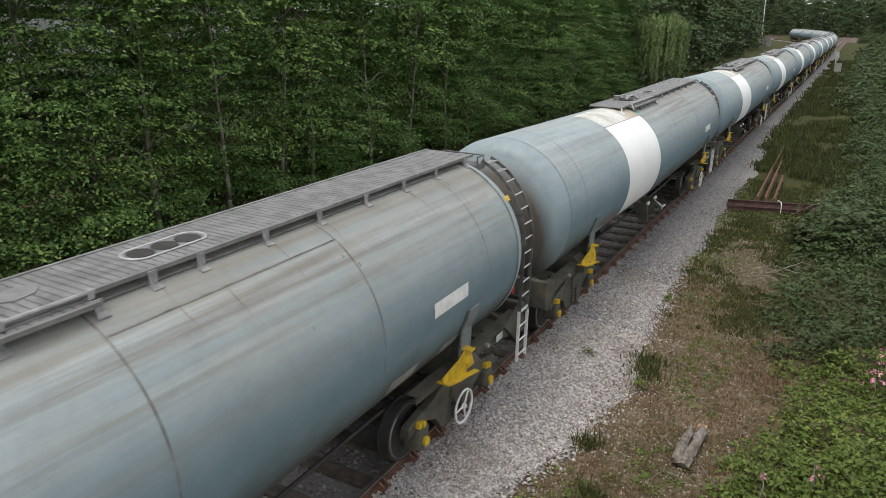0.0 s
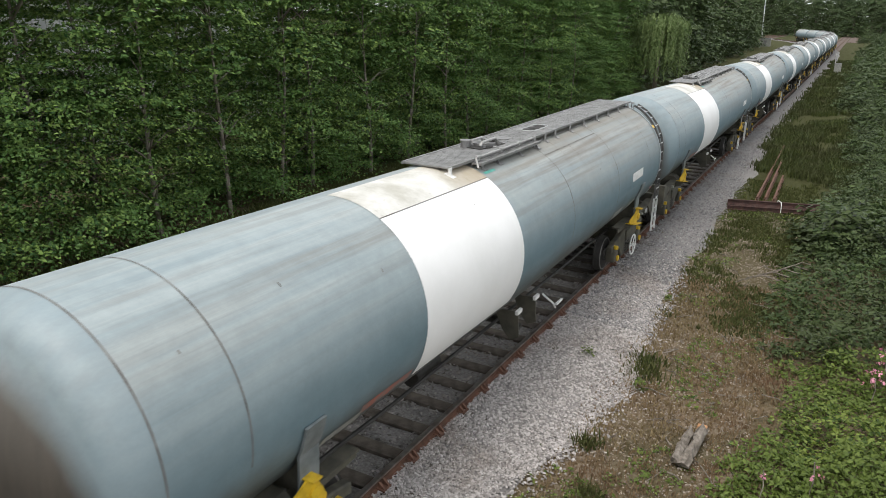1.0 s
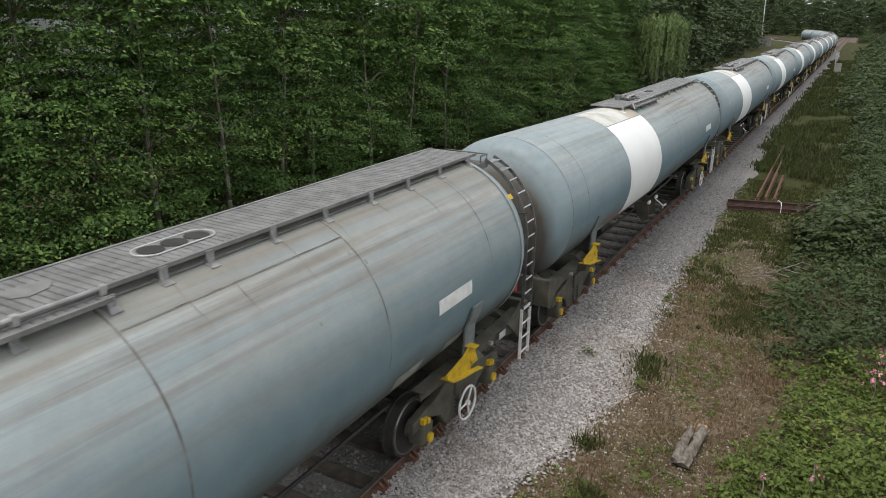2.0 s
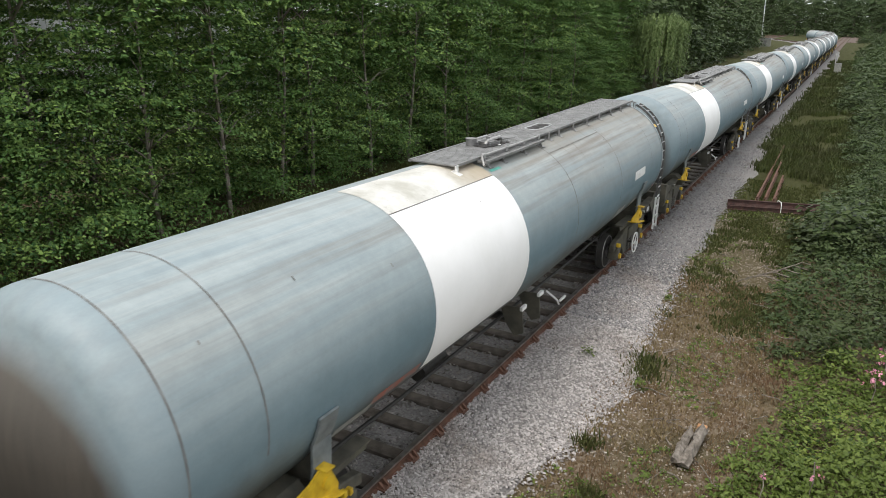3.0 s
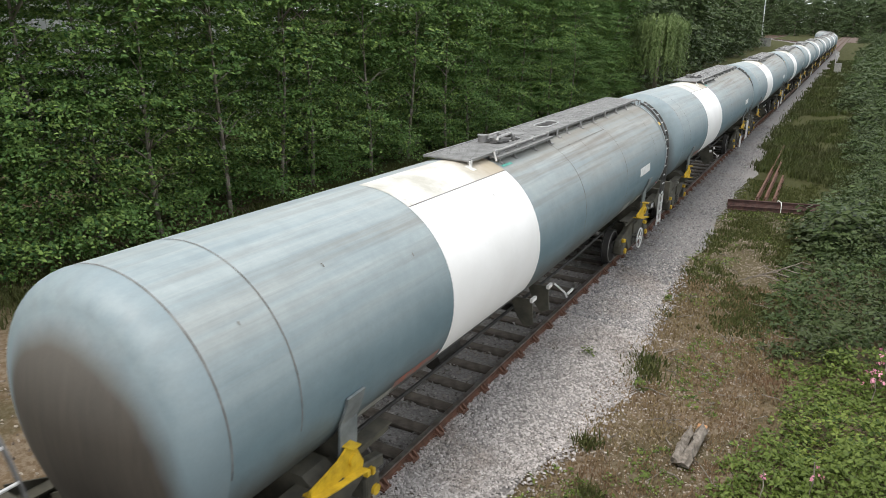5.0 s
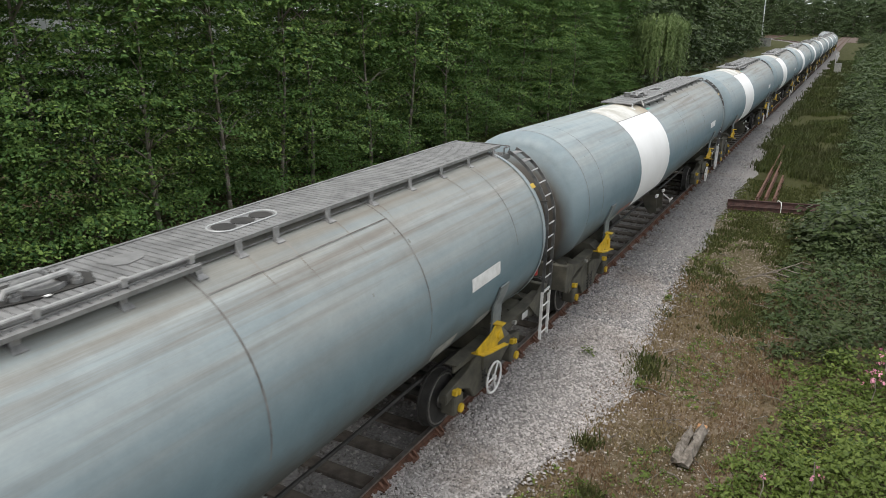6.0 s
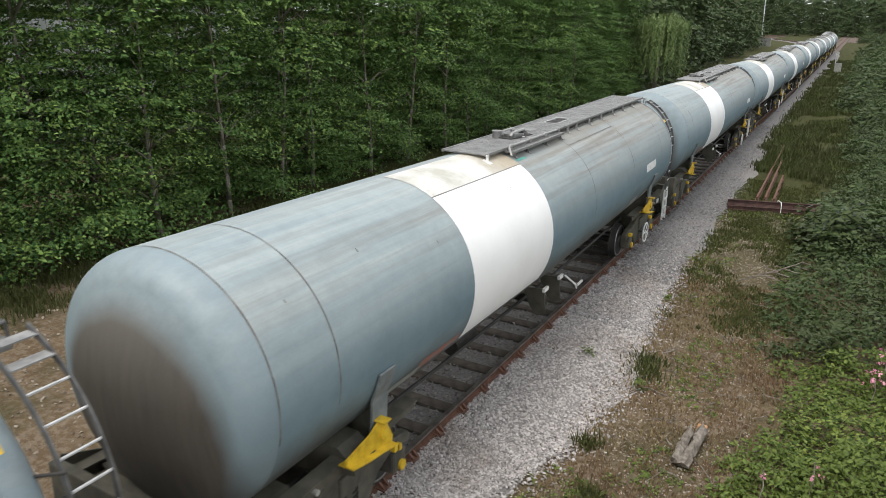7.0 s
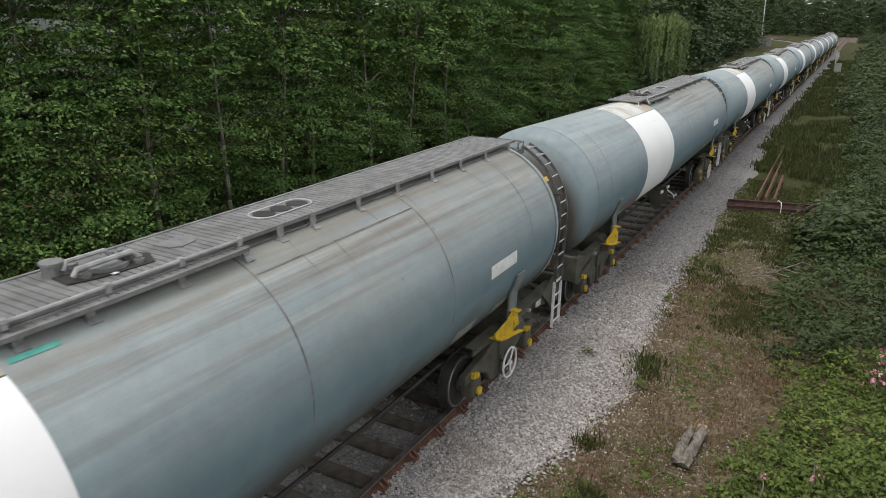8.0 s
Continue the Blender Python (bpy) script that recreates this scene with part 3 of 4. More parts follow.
def build_wagon():
    w = tagged(new("tank_wagon"), "weathered blue-grey bogie tank wagon with a white band", "tank wagon", group="wagons of the train")
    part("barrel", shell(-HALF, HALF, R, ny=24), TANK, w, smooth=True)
    part("end_plate", dished_end(-1), DOME, w, "brown-stained dished end", smooth=True)
    part("end_plate", dished_end(1), DOME, w, "brown-stained dished end", smooth=True)
    part("white_band", shell(-3.94, -1.01, R + 0.004, -34, 59.6, ny=6, na=40), WHITE, w, "clean white painted band", smooth=True)
    part("band_top", shell(-3.94, -1.01, R + 0.004, 60.0, 94, ny=6, na=16), STAINED, w, "white paint stained ochre and grey", smooth=True)
    for y, w0, w1 in ((-HALF + 0.01, 0.008, 150), (-6.9, 0.007, 140), (1.32, 0.009, 160), (4.15, 0.007, 160), (6.75, 0.005, 170)):
        part("weld_seam", shell(y - w0, y + w0, R + 0.003, -12 if w0 > 0.006 else 8, w1, ny=1, na=60), SEAM, w, "rusty weld seam")
    part("end_ring", shell(7.74, 7.795, R + 0.010, 0, 360, ny=1, na=64, thick=0.012), RINGP, w, "pale blue-grey stiffening ring", smooth=False)
    for a, b, q in ((-3.94, -1.01, 59.9), (1.34, 4.16, 58.6)):
        part("lap_seam", shell(a, b, R + 0.008, q - 0.25, q + 0.25, ny=2, na=1), SEAM, w, "dark lap seam")
    part("faded_patch", shell(-5.1, -4.05, R + 0.004, -33, -26, ny=2, na=4), REDSMEAR, w, "faded orange-red smear")
    part("teal_patch", shell(-0.94, -0.56, R + 0.005, 62.8, 65.0, ny=1, na=3), TEAL, w, "fresh teal paint dab")
    plate_on_barrel("placard", 5.22, 6.10, -1.2, 6.8, WHITEP, w, "blank white placard", 0.007)
    plate_on_barrel("data_panel", 4.45, 5.05, -34, -24, DUSTY, w, "dusty pale data panel")
    plate_on_barrel("data_panel", 5.70, 6.20, -36, -27, DUSTY, w, "dusty pale data panel")
    plate_on_barrel("data_panel", -5.75, -5.05, -37, -30, DUSTY, w, "dusty pale data panel")
    rng = random.Random(6)
    for i in range(7):
        y, a = rng.uniform(-7.3, 7.0), rng.uniform(5, 58)
        h = rng.uniform(0.6, 2.6)
        part("paint_chip", shell(y, y + rng.uniform(0.010, 0.022), R + 0.006, a, a + h, ny=1, na=2), SEAM, w)
    # top fittings: the deck rises a little towards the ladder
    z = 3.705
    deck("walkway", w, -0.40, 0.40, -1.72, 8.02, z)
    deck("side_step", w, 0.425, 0.56, -1.0, 1.42, z - 0.045)
    for y in (-1.72, -0.80, -0.23, 0.66, 1.44, 2.02, 2.55, 3.40, 4.26, 5.15, 6.00, 6.85, 7.73):
        wide = -1.5 < y < 1.5
        a = radians(67.5 if wide else 70.5)
        x, zs = R * math.cos(a), axis_z(y) + R * math.sin(a)
        zd = z + RISE * max(0.0, y) - (0.075 if wide else 0.03)
        bm = box(x - 0.035, x - 0.023, y - 0.045, y + 0.045, zs - 0.01, zd + 0.03)
        prism([(x - 0.10, zs + 0.035), (x + 0.05, zs - 0.018), (x + 0.05, zs - 0.006), (x - 0.10, zs + 0.047)], "y", y - 0.055, y + 0.055, bm)
        prism([(x - 0.03, zs), (x + 0.035, zs - 0.01), (x - 0.03, zd + 0.02)], "y", y - 0.045, y - 0.037, bm)
        part("walkway_bracket", bm, WHITEP if y < -1.5 else BRACKET, w)
        run_y = y + 0.02
        if y > 1.5:
            low_a = 50 + 8 * math.sin(9 * y)
            part("rust_run", run_on_barrel(run_y, 0.020, low_a, 69), RUNS, w, "brown rust run", smooth=True)
    part("gutter_angle", shell(-0.98, 7.55, R + 0.016, 72.6, 73.4, ny=12, na=1, thick=0.012), STEEL, w, "thin grey edge angle")
    zp = z + 0.028
    part("vapour_pipe", tube([(0.56, -1.05, zp - 0.13), (0.46, -0.95, zp), (0.445, 1.46, zp)], 0.019, 8), PIPE, w, "pale grey conduit")
    for y in (-0.85, -0.02, 0.72, 1.42):
        part("pipe_clamp", box(0.415, 0.475, y - 0.03, y + 0.03, zp - 0.06, zp + 0.028, 0.01), PIPE, w)
    tray = part("spill_tray", prism([(-0.27, -0.10), (0.12, -0.14), (0.20, 0.10), (0.24, 0.62), (0.02, 0.74), (-0.27, 0.62)], "z", z + 0.006, z + 0.016), DARK, w, "black oily drip tray")
    hatch = part("manlid", rod((-0.02, 0.30, z), (-0.02, 0.30, z + 0.055), 0.20, 24), STEEL, w, "oily grey manhole lid")
    for x, y in ((-0.13, 0.02), (0.10, 0.04), (0.15, 0.52), (-0.14, 0.55)):
        bm = rod((x, y, z), (x, y, z + 0.05), 0.045, 12)
        rod((x, y, z + 0.05), (x, y, z + 0.075), 0.026, 6, bm)
        part("lid_bolt", bm, STEEL, hatch)
    part("swing_arm", tube([(0.09, -0.06, z + 0.05), (0.10, -0.03, z + 0.105), (0.10, 0.48, z + 0.115), (0.12, 0.56, z + 0.05)], 0.026, 8), PIPE, hatch, "worn grey swing arm")
    part("swing_arm", tube([(-0.10, -0.02, z + 0.05), (-0.11, 0.02, z + 0.12), (-0.11, 0.38, z + 0.12), (-0.12, 0.44, z + 0.05)], 0.022, 8), PIPE, hatch)
    bm = rod((-0.19, -0.06, z), (-0.19, -0.06, z + 0.11), 0.085, 16)
    rod((-0.19, -0.06, z + 0.11), (-0.19, -0.06, z + 0.13), 0.098, 16, bm)
    part("vent_cap", bm, STEEL, hatch, "grey capped vent")
    part("lid_clamp", prism([(0.02, z + 0.05), (0.13, z + 0.05), (0.11, z + 0.11), (0.04, z + 0.11)], "y", 0.40, 0.46), DARK, hatch)
    part("paper_tag", box(0.20, 0.24, 0.20, 0.25, z + 0.017, z + 0.021), WHITEP, tray, "small white tag")
    part("cover_panel", prism([(-0.14, 0.90), (0.05, 0.93), (0.12, 1.03), (0.08, 1.22), (-0.04, 1.32), (-0.15, 1.22)], "z", z + 0.011, z + 0.022), STEEL, w, "bolted grey cover plate")
    zo = z + RISE * 2.5
    rim = [(0.0 + 0.155 * math.cos(radians(a)), 2.52 + (0.29 if math.sin(radians(a)) > 0 else -0.29) + 0.155 * math.sin(radians(a)), zo + 0.010 + (0.005 if math.sin(radians(a)) > 0 else -0.003)) for a in range(0, 360, 15)]
    well = part("valve_well", prism([(p[0] * 0.97, p[1]) for p in rim], "z", zo - 0.02, zo + 0.006), STEEL, w, "valve opening with pale rim")
    part("well_rim", tube(rim, 0.010, 5, closed=True), PALESTEEL, well)
    for y in (2.25, 2.52, 2.79):
        part("valve_cap", rod((0, y, zo), (0, y, zo + 0.012), 0.128, 18), DARK, well, "black valve cap")
    # end ladder, curved over the barrel end, with landing and rail
    xc, zc, rl = -0.07, 2.45, 1.33
    arc = [(xc + rl * math.cos(radians(a)), zc + rl * math.sin(radians(a))) for a in range(0, 67, 6)]
    up = [(1.25, 1.20), (1.26, 1.9)] + arc

    def flat_bar(points, y, wide, thick):
        """A flat bar on edge along points of x and z."""
        inner, outer = [], []
        for i, (u, v) in enumerate(points):
            p, q = points[max(0, i - 1)], points[min(len(points) - 1, i + 1)]
            d = Vector((q[0] - p[0], q[1] - p[1])).normalized()
            inner.append((u - d.y * wide / 2, v + d.x * wide / 2)), outer.append((u + d.y * wide / 2, v - d.x * wide / 2))
        return prism(inner + outer[::-1], "y", y - thick / 2, y + thick / 2)
    ladder = part("ladder", flat_bar(up, 8.23, 0.055, 0.014), LADDER, w, "dark grey steel end ladder")
    part("stile", flat_bar(up, 8.56, 0.055, 0.014), LADDER, ladder)
    for k in range(6):
        part("rung", rod((1.257, 8.23, 1.27 + 0.243 * k), (1.257, 8.56, 1.27 + 0.243 * k), 0.013, 6), PALESTEEL, ladder)
    for a in (12, 22.5, 33, 43.5):
        c, sn = xc + rl * math.cos(radians(a)), zc + rl * math.sin(radians(a))
        part("rung", rod((c, 8.23, sn), (c, 8.56, sn), 0.013, 6), PALESTEEL, ladder)
    for a in (53, 62):
        c, sn = xc + rl * math.cos(radians(a)), zc + rl * math.sin(radians(a))
        part("tread", box(c - 0.07, c + 0.05, 8.24, 8.55, sn - 0.006, sn + 0.006), BRACKET, ladder, "flat grey tread")
    low = [(1.25, 0.36), (1.25, 1.26)]
    lower = part("lower_ladder", flat_bar(low, 8.225, 0.05, 0.02), WHITEP, w, "white painted lower ladder")
    part("stile", flat_bar(low, 8.565, 0.05, 0.02), WHITEP, lower)
    for q in (0.46, 0.72, 0.98, 1.24):
        part("rung", rod((1.25, 8.225, q), (1.25, 8.565, q), 0.015, 6), WHITEP, lower)
    for q in (1.9, 2.9):
        part("ladder_stay", tube([(1.24, 8.23, q), (1.02, 8.02, q)], 0.014, 5), DARK, ladder)
    part("ladder_foot_stay", box(1.0, 1.25, 8.22, 8.57, 1.16, 1.19), GRIME, ladder)
    landing = part("landing", box(-0.36, 0.40, 8.04, 8.46, 3.55, 3.562), STEEL, w, "grey steel grating landing")
    for k in range(12):
        part("landing_bar", box(-0.36, 0.40, 8.05 + 0.035 * k, 8.06 + 0.035 * k, 3.563, 3.59), STEEL, landing)
    for x in (-0.36, 0.40):
        part("landing_side", box(x - 0.012, x + 0.012, 8.03, 8.47, 3.50, 3.60), STEEL, landing)
    part("landing_post", prism([(-0.34, 3.30), (0.34, 3.30), (0.38, 3.549), (-0.34, 3.549)], "y", 8.05, 8.07), STEEL, landing)
    bm = tube([(-0.36, 8.10, 3.56), (-0.36, 8.10, 3.71), (-0.36, 8.45, 3.71), (0.40, 8.45, 3.71), (0.40, 8.45, 3.56)], 0.013, 6)
    tube([(0.40, 8.45, 3.71), (0.40, 8.22, 3.71), (0.40, 8.22, 3.56)], 0.013, 6, bm)
    part("handrail", bm, LADDER, w, "bent grey handrail")
    plate_on_barrel("caution_label", 7.79, 7.93, 36.5, 40, YELLOW, w, "small yellow caution label", 0.024)
    part("tail_lamp_bracket", rod((1.06, 8.30, 1.53), (1.06, 8.30, 1.66), 0.05, 12), RED, w, "red lamp bracket")
    # discharge gear below the belly
    part("discharge_pipe", tube([(-0.9, 0.1, 0.55), (-0.7, 0.1, 0.6), (0.75, 0.1, 0.62), (0.92, 0.1, 0.55)], 0.08, 10), DARK, w)
    part("sump", box(-0.35, 0.35, -0.5, 0.7, 0.62, 0.95, 0.05), DARK, w)
    for y in (-0.17, 0.62):
        p = part("valve_guard", prism([(0.55, 0.95), (0.98, 0.98), (1.02, 0.5), (0.85, 0.42), (0.7, 0.6)], "y", y - 0.015, y + 0.015), GRIME, w)
        part("tag", box(0.97, 1.02, y - 0.10, y + 0.10, 0.95, 1.02), WHITEP, p, "white tag")
    p = part("brake_lever", tube([(0.8, 1.45, 0.72), (1.02, 1.5, 0.55), (1.02, 1.62, 0.42)], 0.02, 6), WHITEP, w, "white brake lever")
    part("lever_bar", box(1.0, 1.04, 1.66, 1.96, 0.46, 0.50), WHITEP, p)
    for x in (-0.62, 0.62):
        part("train_pipe", tube([(x, -8.3, 0.80), (x, -4.8, 0.80), (x * 0.9, -3.5, 0.70), (x * 0.9, 3.5, 0.70), (x, 4.8, 0.80), (x, 8.3, 0.80)], 0.03, 6), DARK, w)
    part("air_tank", rod((-0.5, 2.6, 0.62), (-0.5, 3.7, 0.62), 0.17, 16), DARK, w)
    part("brake_cylinder", rod((0.3, -2.6, 0.62), (0.3, -1.9, 0.62), 0.15, 16), DARK, w)
    for s in (-1, 1):
        wagon_end(w, s)
        bogie(w, s * 6.42, s > 0)
        for e in (-1, 1):
            wheelset(w, s * 6.42 + e * 1.0)
    return w


# ---- foliage ----
def leaf_mesh(points, normals, size, rng, droop=0.25):
    """Folded four-cornered leaves at the points, roughly facing the normals."""
    n = len(points)
    nr = normals + rng.normal(0, 0.40, (n, 3))
    nr /= np.linalg.norm(nr, axis=1)[:, None]
    a = rng.normal(0, 1, (n, 3))
    a[:, 2] -= droop
    u = a - nr * np.sum(a * nr, axis=1)[:, None]
    u /= np.linalg.norm(u, axis=1)[:, None]
    v = np.cross(nr, u)
    s = size * rng.uniform(0.6, 1.25, (n, 1))
    p0, p1 = points - u * s * 0.5, points + u * s * 0.5
    m = points + u * s * 0.04
    l, r = m - v * s * 0.3 + nr * s * 0.10, m + v * s * 0.3 + nr * s * 0.10
    verts = np.stack([p0, r, p1, l], 1).reshape(-1, 3)
    i = np.arange(n)[:, None] * 4
    faces = np.concatenate([np.concatenate([i, i + 1, i + 2], 1), np.concatenate([i, i + 2, i + 3], 1)])
    return verts, faces


def sprays(centres, out, rng, per=16, spread=0.32):
    """Flat sprays of leaves round the given centres."""
    n = len(centres)
    pts = np.repeat(centres, per, 0)
    o = np.repeat(out, per, 0)
    along = rng.uniform(-1, 1, (n * per, 1)) * spread * 1.3
    across = rng.normal(0, 1, (n * per, 3)) * spread * 0.42
    across[:, 2] *= 0.13
    pts = pts + o * along + across
    pts[:, 2] -= 0.22 * (along[:, 0] / spread) ** 2 * spread + 0.1 * along[:, 0]
    nr = np.tile([0.0, 0.0, 1.0], (n * per, 1)) + 0.45 * o
    return pts, nr


def leaf_thing(name, label, category, seed, centres, out, per, spread, size, material, parent=None, group="", kind=""):
    rng = np.random.default_rng(seed)
    p, nr = sprays(np.asarray(centres), np.asarray(out), rng, per, spread)
    v, f = leaf_mesh(p, nr, size, rng)
    ob = from_arrays(name, v, f, material, parent)
    return tagged(ob, label, category, group, kind)


def tree(seed, height, radius, count, size, material, trunk_r=0.10, label="slender broadleaf tree in full green leaf", group="trees of the hedge", waist=True, per=18, spread=0.34, low=0.0):
    rng = np.random.default_rng(seed)
    t = tagged(new("tree"), label, "tree", group=group)
    lean = rng.normal(0, 0.02, 2)

    def stem(z):
        return Vector((lean[0] * z + 0.08 * math.sin(z * 0.8 + seed), lean[1] * z + 0.06 * math.cos(z * 0.7 + seed), z - 0.35))
    bm = bmesh.new()
    n = 10
    for i in range(n):
        f = 1 - i / (n + 0.5)
        rod(stem(height * 0.95 * i / n), stem(height * 0.95 * (i + 1) / n), trunk_r * f, 7, bm, trunk_r * (f - 0.092))
    for i in range(14):
        z = rng.uniform(0.12, 0.85) * height
        a = rng.uniform(0, 2 * math.pi)
        ln = radius * rng.uniform(0.6, 1.0)
        p = stem(z)
        k = p + Vector((math.cos(a) * ln * 0.5, math.sin(a) * ln * 0.5, ln * 0.45))
        q = k + Vector((math.cos(a) * ln * 0.5, math.sin(a) * ln * 0.5, ln * 0.15))
        rod(p, k, trunk_r * 0.32, 5, bm, trunk_r * 0.2), rod(k, q, trunk_r * 0.2, 5, bm, trunk_r * 0.06)
    part("trunk", bm, BARK, t, smooth=True)
    m = count // per
    a = rng.uniform(0, 2 * math.pi, m)
    z = low + (height - low) * rng.uniform(0.02, 1, m) ** 0.95
    if waist:
        # boughs in tiers
        tier = 0.42 + 0.05 * (seed % 3)
        z = (np.round((z + 0.35 * np.sin(a + seed)) / tier) + 0.27 * (seed % 4)) * tier + rng.normal(0, 0.06, m)
    u = np.clip(z / height, 0, 1)
    lim = radius * np.clip(1.18 - 0.8 * u ** 2.2, 0.15, 1.2)
    if waist:
        lim = lim * (1 - 0.22 * np.exp(-((z - 5.0) / 1.0) ** 2))
    lim = lim * (1 + 0.28 * np.sin(3 * a + z * 1.7 + seed) + 0.18 * np.sin(z * 4.1 + seed + 2 * a))
    r = lim * np.sqrt(rng.uniform(0.25 if waist else 0.15, 1, m))
    out = np.stack([np.cos(a), np.sin(a), np.zeros(m)], 1)
    c = np.stack([r * np.cos(a), r * np.sin(a), z], 1)
    if waist:
        keep = [noise.noise(Vector((q[0] * 0.8, q[1] * 0.8, q[2] * 1.5 + seed))) > (-0.22 if q[2] < 4.6 else -0.08 if q[2] < 7.5 else -0.30) for q in c]
        c, out = c[keep], out[keep]
    p, nr = sprays(c, out, rng, per, spread)
    v, f = leaf_mesh(p, nr, size, rng)
    from_arrays("crown", v, f, material, t)
    return t


def spread_copies(kinds, poses):
    rng = random.Random(5)
    for i, m in enumerate(poses):
        if i < len(kinds):
            kinds[i].matrix_basis = m
        else:
            copy_thing(kinds[rng.randrange(len(kinds))], m)


def build_hedge():
    kinds = [tree(11 + i, 10.0 + 0.7 * (i % 3), 1.85, 33000, 0.122, LEAF, per=34, spread=0.44) for i in range(4)]
    rng = random.Random(8)
    poses, y = [], -4.0
    while y < 62:
        poses.append(pose(-12.2 + rng.uniform(-0.5, 0.3), y, -0.2 - rng.uniform(0, 0.5), 0, 0, rng.uniform(0, 360)))
        y += rng.uniform(1.45, 2.0)
    y = -5.0
    while y < 62:
        poses.append(pose(-15.2 + rng.uniform(-0.6, 0.6), y, -0.2 - rng.uniform(0, 0.5), 0, 0, rng.uniform(0, 360)) @ Matrix.Scale(1.15, 4))
        y += rng.uniform(2.5, 3.5) * (1.25 if y < 26 else 1.0)
    spread_copies(kinds, poses)
    thin = [tree(51 + i, 9.0, 1.3, 2600, 0.17, LEAF, 0.075, "slender pale-stemmed tree standing before the hedge", "slender trees", False, 26, 0.45, 4.2) for i in range(2)]
    poses = [pose(-11.0 + rng.uniform(-0.3, 0.3), y + rng.uniform(-0.7, 0.7), -0.2, rng.uniform(-2, 2), rng.uniform(-2, 2), rng.uniform(0, 360)) for y in (12.2, 15.0, 18.4, 20.2, 23.5, 26.5, 29.0, 31.5, 34.5, 38.0, 42.0, 46.0)]
    spread_copies(thin, poses)


def build_far_trees():
    kinds = [tree(31 + i, 9.0 + 1.5 * i, 2.9, 2600, 0.60, FARLEAF, 0.16, "dense dark green lineside tree", "far lineside trees", False, 13, 0.7) for i in range(3)]
    rng = random.Random(21)
    poses = []
    for y in range(64, 200, 5):
        poses.append(pose(-13.0 - 0.05 * (y - 64) + rng.uniform(-1.5, 1.0), y + rng.uniform(-1, 1), -0.3, 0, 0, rng.uniform(0, 360)))
    for y in range(70, 330, 11):
        poses.append(pose(-24.0 - 0.13 * (y - 64) + rng.uniform(-3, 3), y, -0.3, 0, 0, rng.uniform(0, 360)) @ Matrix.Scale(1.3, 4))
    for x in range(-170, 130, 6):
        for r in range(3):
            poses.append(pose(x + rng.uniform(-3, 3), 385 + 35 * r + rng.uniform(-20, 20), -0.5, 0, 0, rng.uniform(0, 360)) @ Matrix.Scale(1.5 + 0.3 * r + rng.uniform(-0.2, 0.3), 4))
    for y in range(95, 400, 9):
        poses.append(pose(20 + 0.03 * (y - 95) + rng.uniform(-3, 5), y, -3.0 if y < 250 else -1.0, 0, 0, rng.uniform(0, 360)))
    for i in range(26):
        y = rng.uniform(245, 380)
        poses.append(pose(-30 - 0.12 * (y - 245) + rng.uniform(-25, 8), y, -2.5, 0, 0, rng.uniform(0, 360)) @ Matrix.Scale(rng.uniform(0.6, 0.9), 4))
    spread_copies(kinds, poses)
    # hanging willow at the end of the hedge
    rng = np.random.default_rng(77)
    t = tagged(new("willow_tree"), "pale green willow with hanging twigs", "tree")
    part("trunk", rod((0, 0, -0.4), (0.2, 0.1, 6.0), 0.2, 9, None, 0.08), BARK, t, smooth=True)
    pts, nr = [], []
    for i in range(260):
        a, r0 = rng.uniform(0, 6.28), 2.4 * math.sqrt(rng.uniform(0.1, 1))
        top, ln = 6.6 - 0.35 * r0 * r0 * 0.5, rng.uniform(1.5, 4.6)
        zz = np.linspace(top, max(0.3, top - ln), 34)
        pts.append(np.stack([r0 * math.cos(a) + rng.normal(0, 0.05, 34), r0 * math.sin(a) + rng.normal(0, 0.05, 34), zz], 1))
        nr.append(np.tile([math.cos(a), math.sin(a), 0.3], (34, 1)))
    v, f = leaf_mesh(np.concatenate(pts), np.concatenate(nr), 0.22, rng, droop=3.0)
    from_arrays("crown", v, f, WILLOW, t)
    t.matrix_basis = pose(-8.9, 61.0, -0.2)


def mound(x, y):
    """Height of the bramble thicket above the ground."""
    edge = 4.3 + 0.5 * noise.noise(Vector((0, y * 0.35, 3))) + 0.05 * max(0.0, y - 16) + 0.9 * math.exp(-((y - 11.5) / 2.6) ** 2)
    f = min(1.0, max(0.0, (x - edge) / 2.0))
    tall = 0.50 + 0.45 * min(1.0, max(0.0, (y - 13) / 6))
    return f * max(0.08, tall + 0.55 * noise.noise(Vector((x * 0.55, y * 0.55, 9))) + 0.50 * noise.noise(Vector((x * 1.5, y * 1.5, 2)))), f


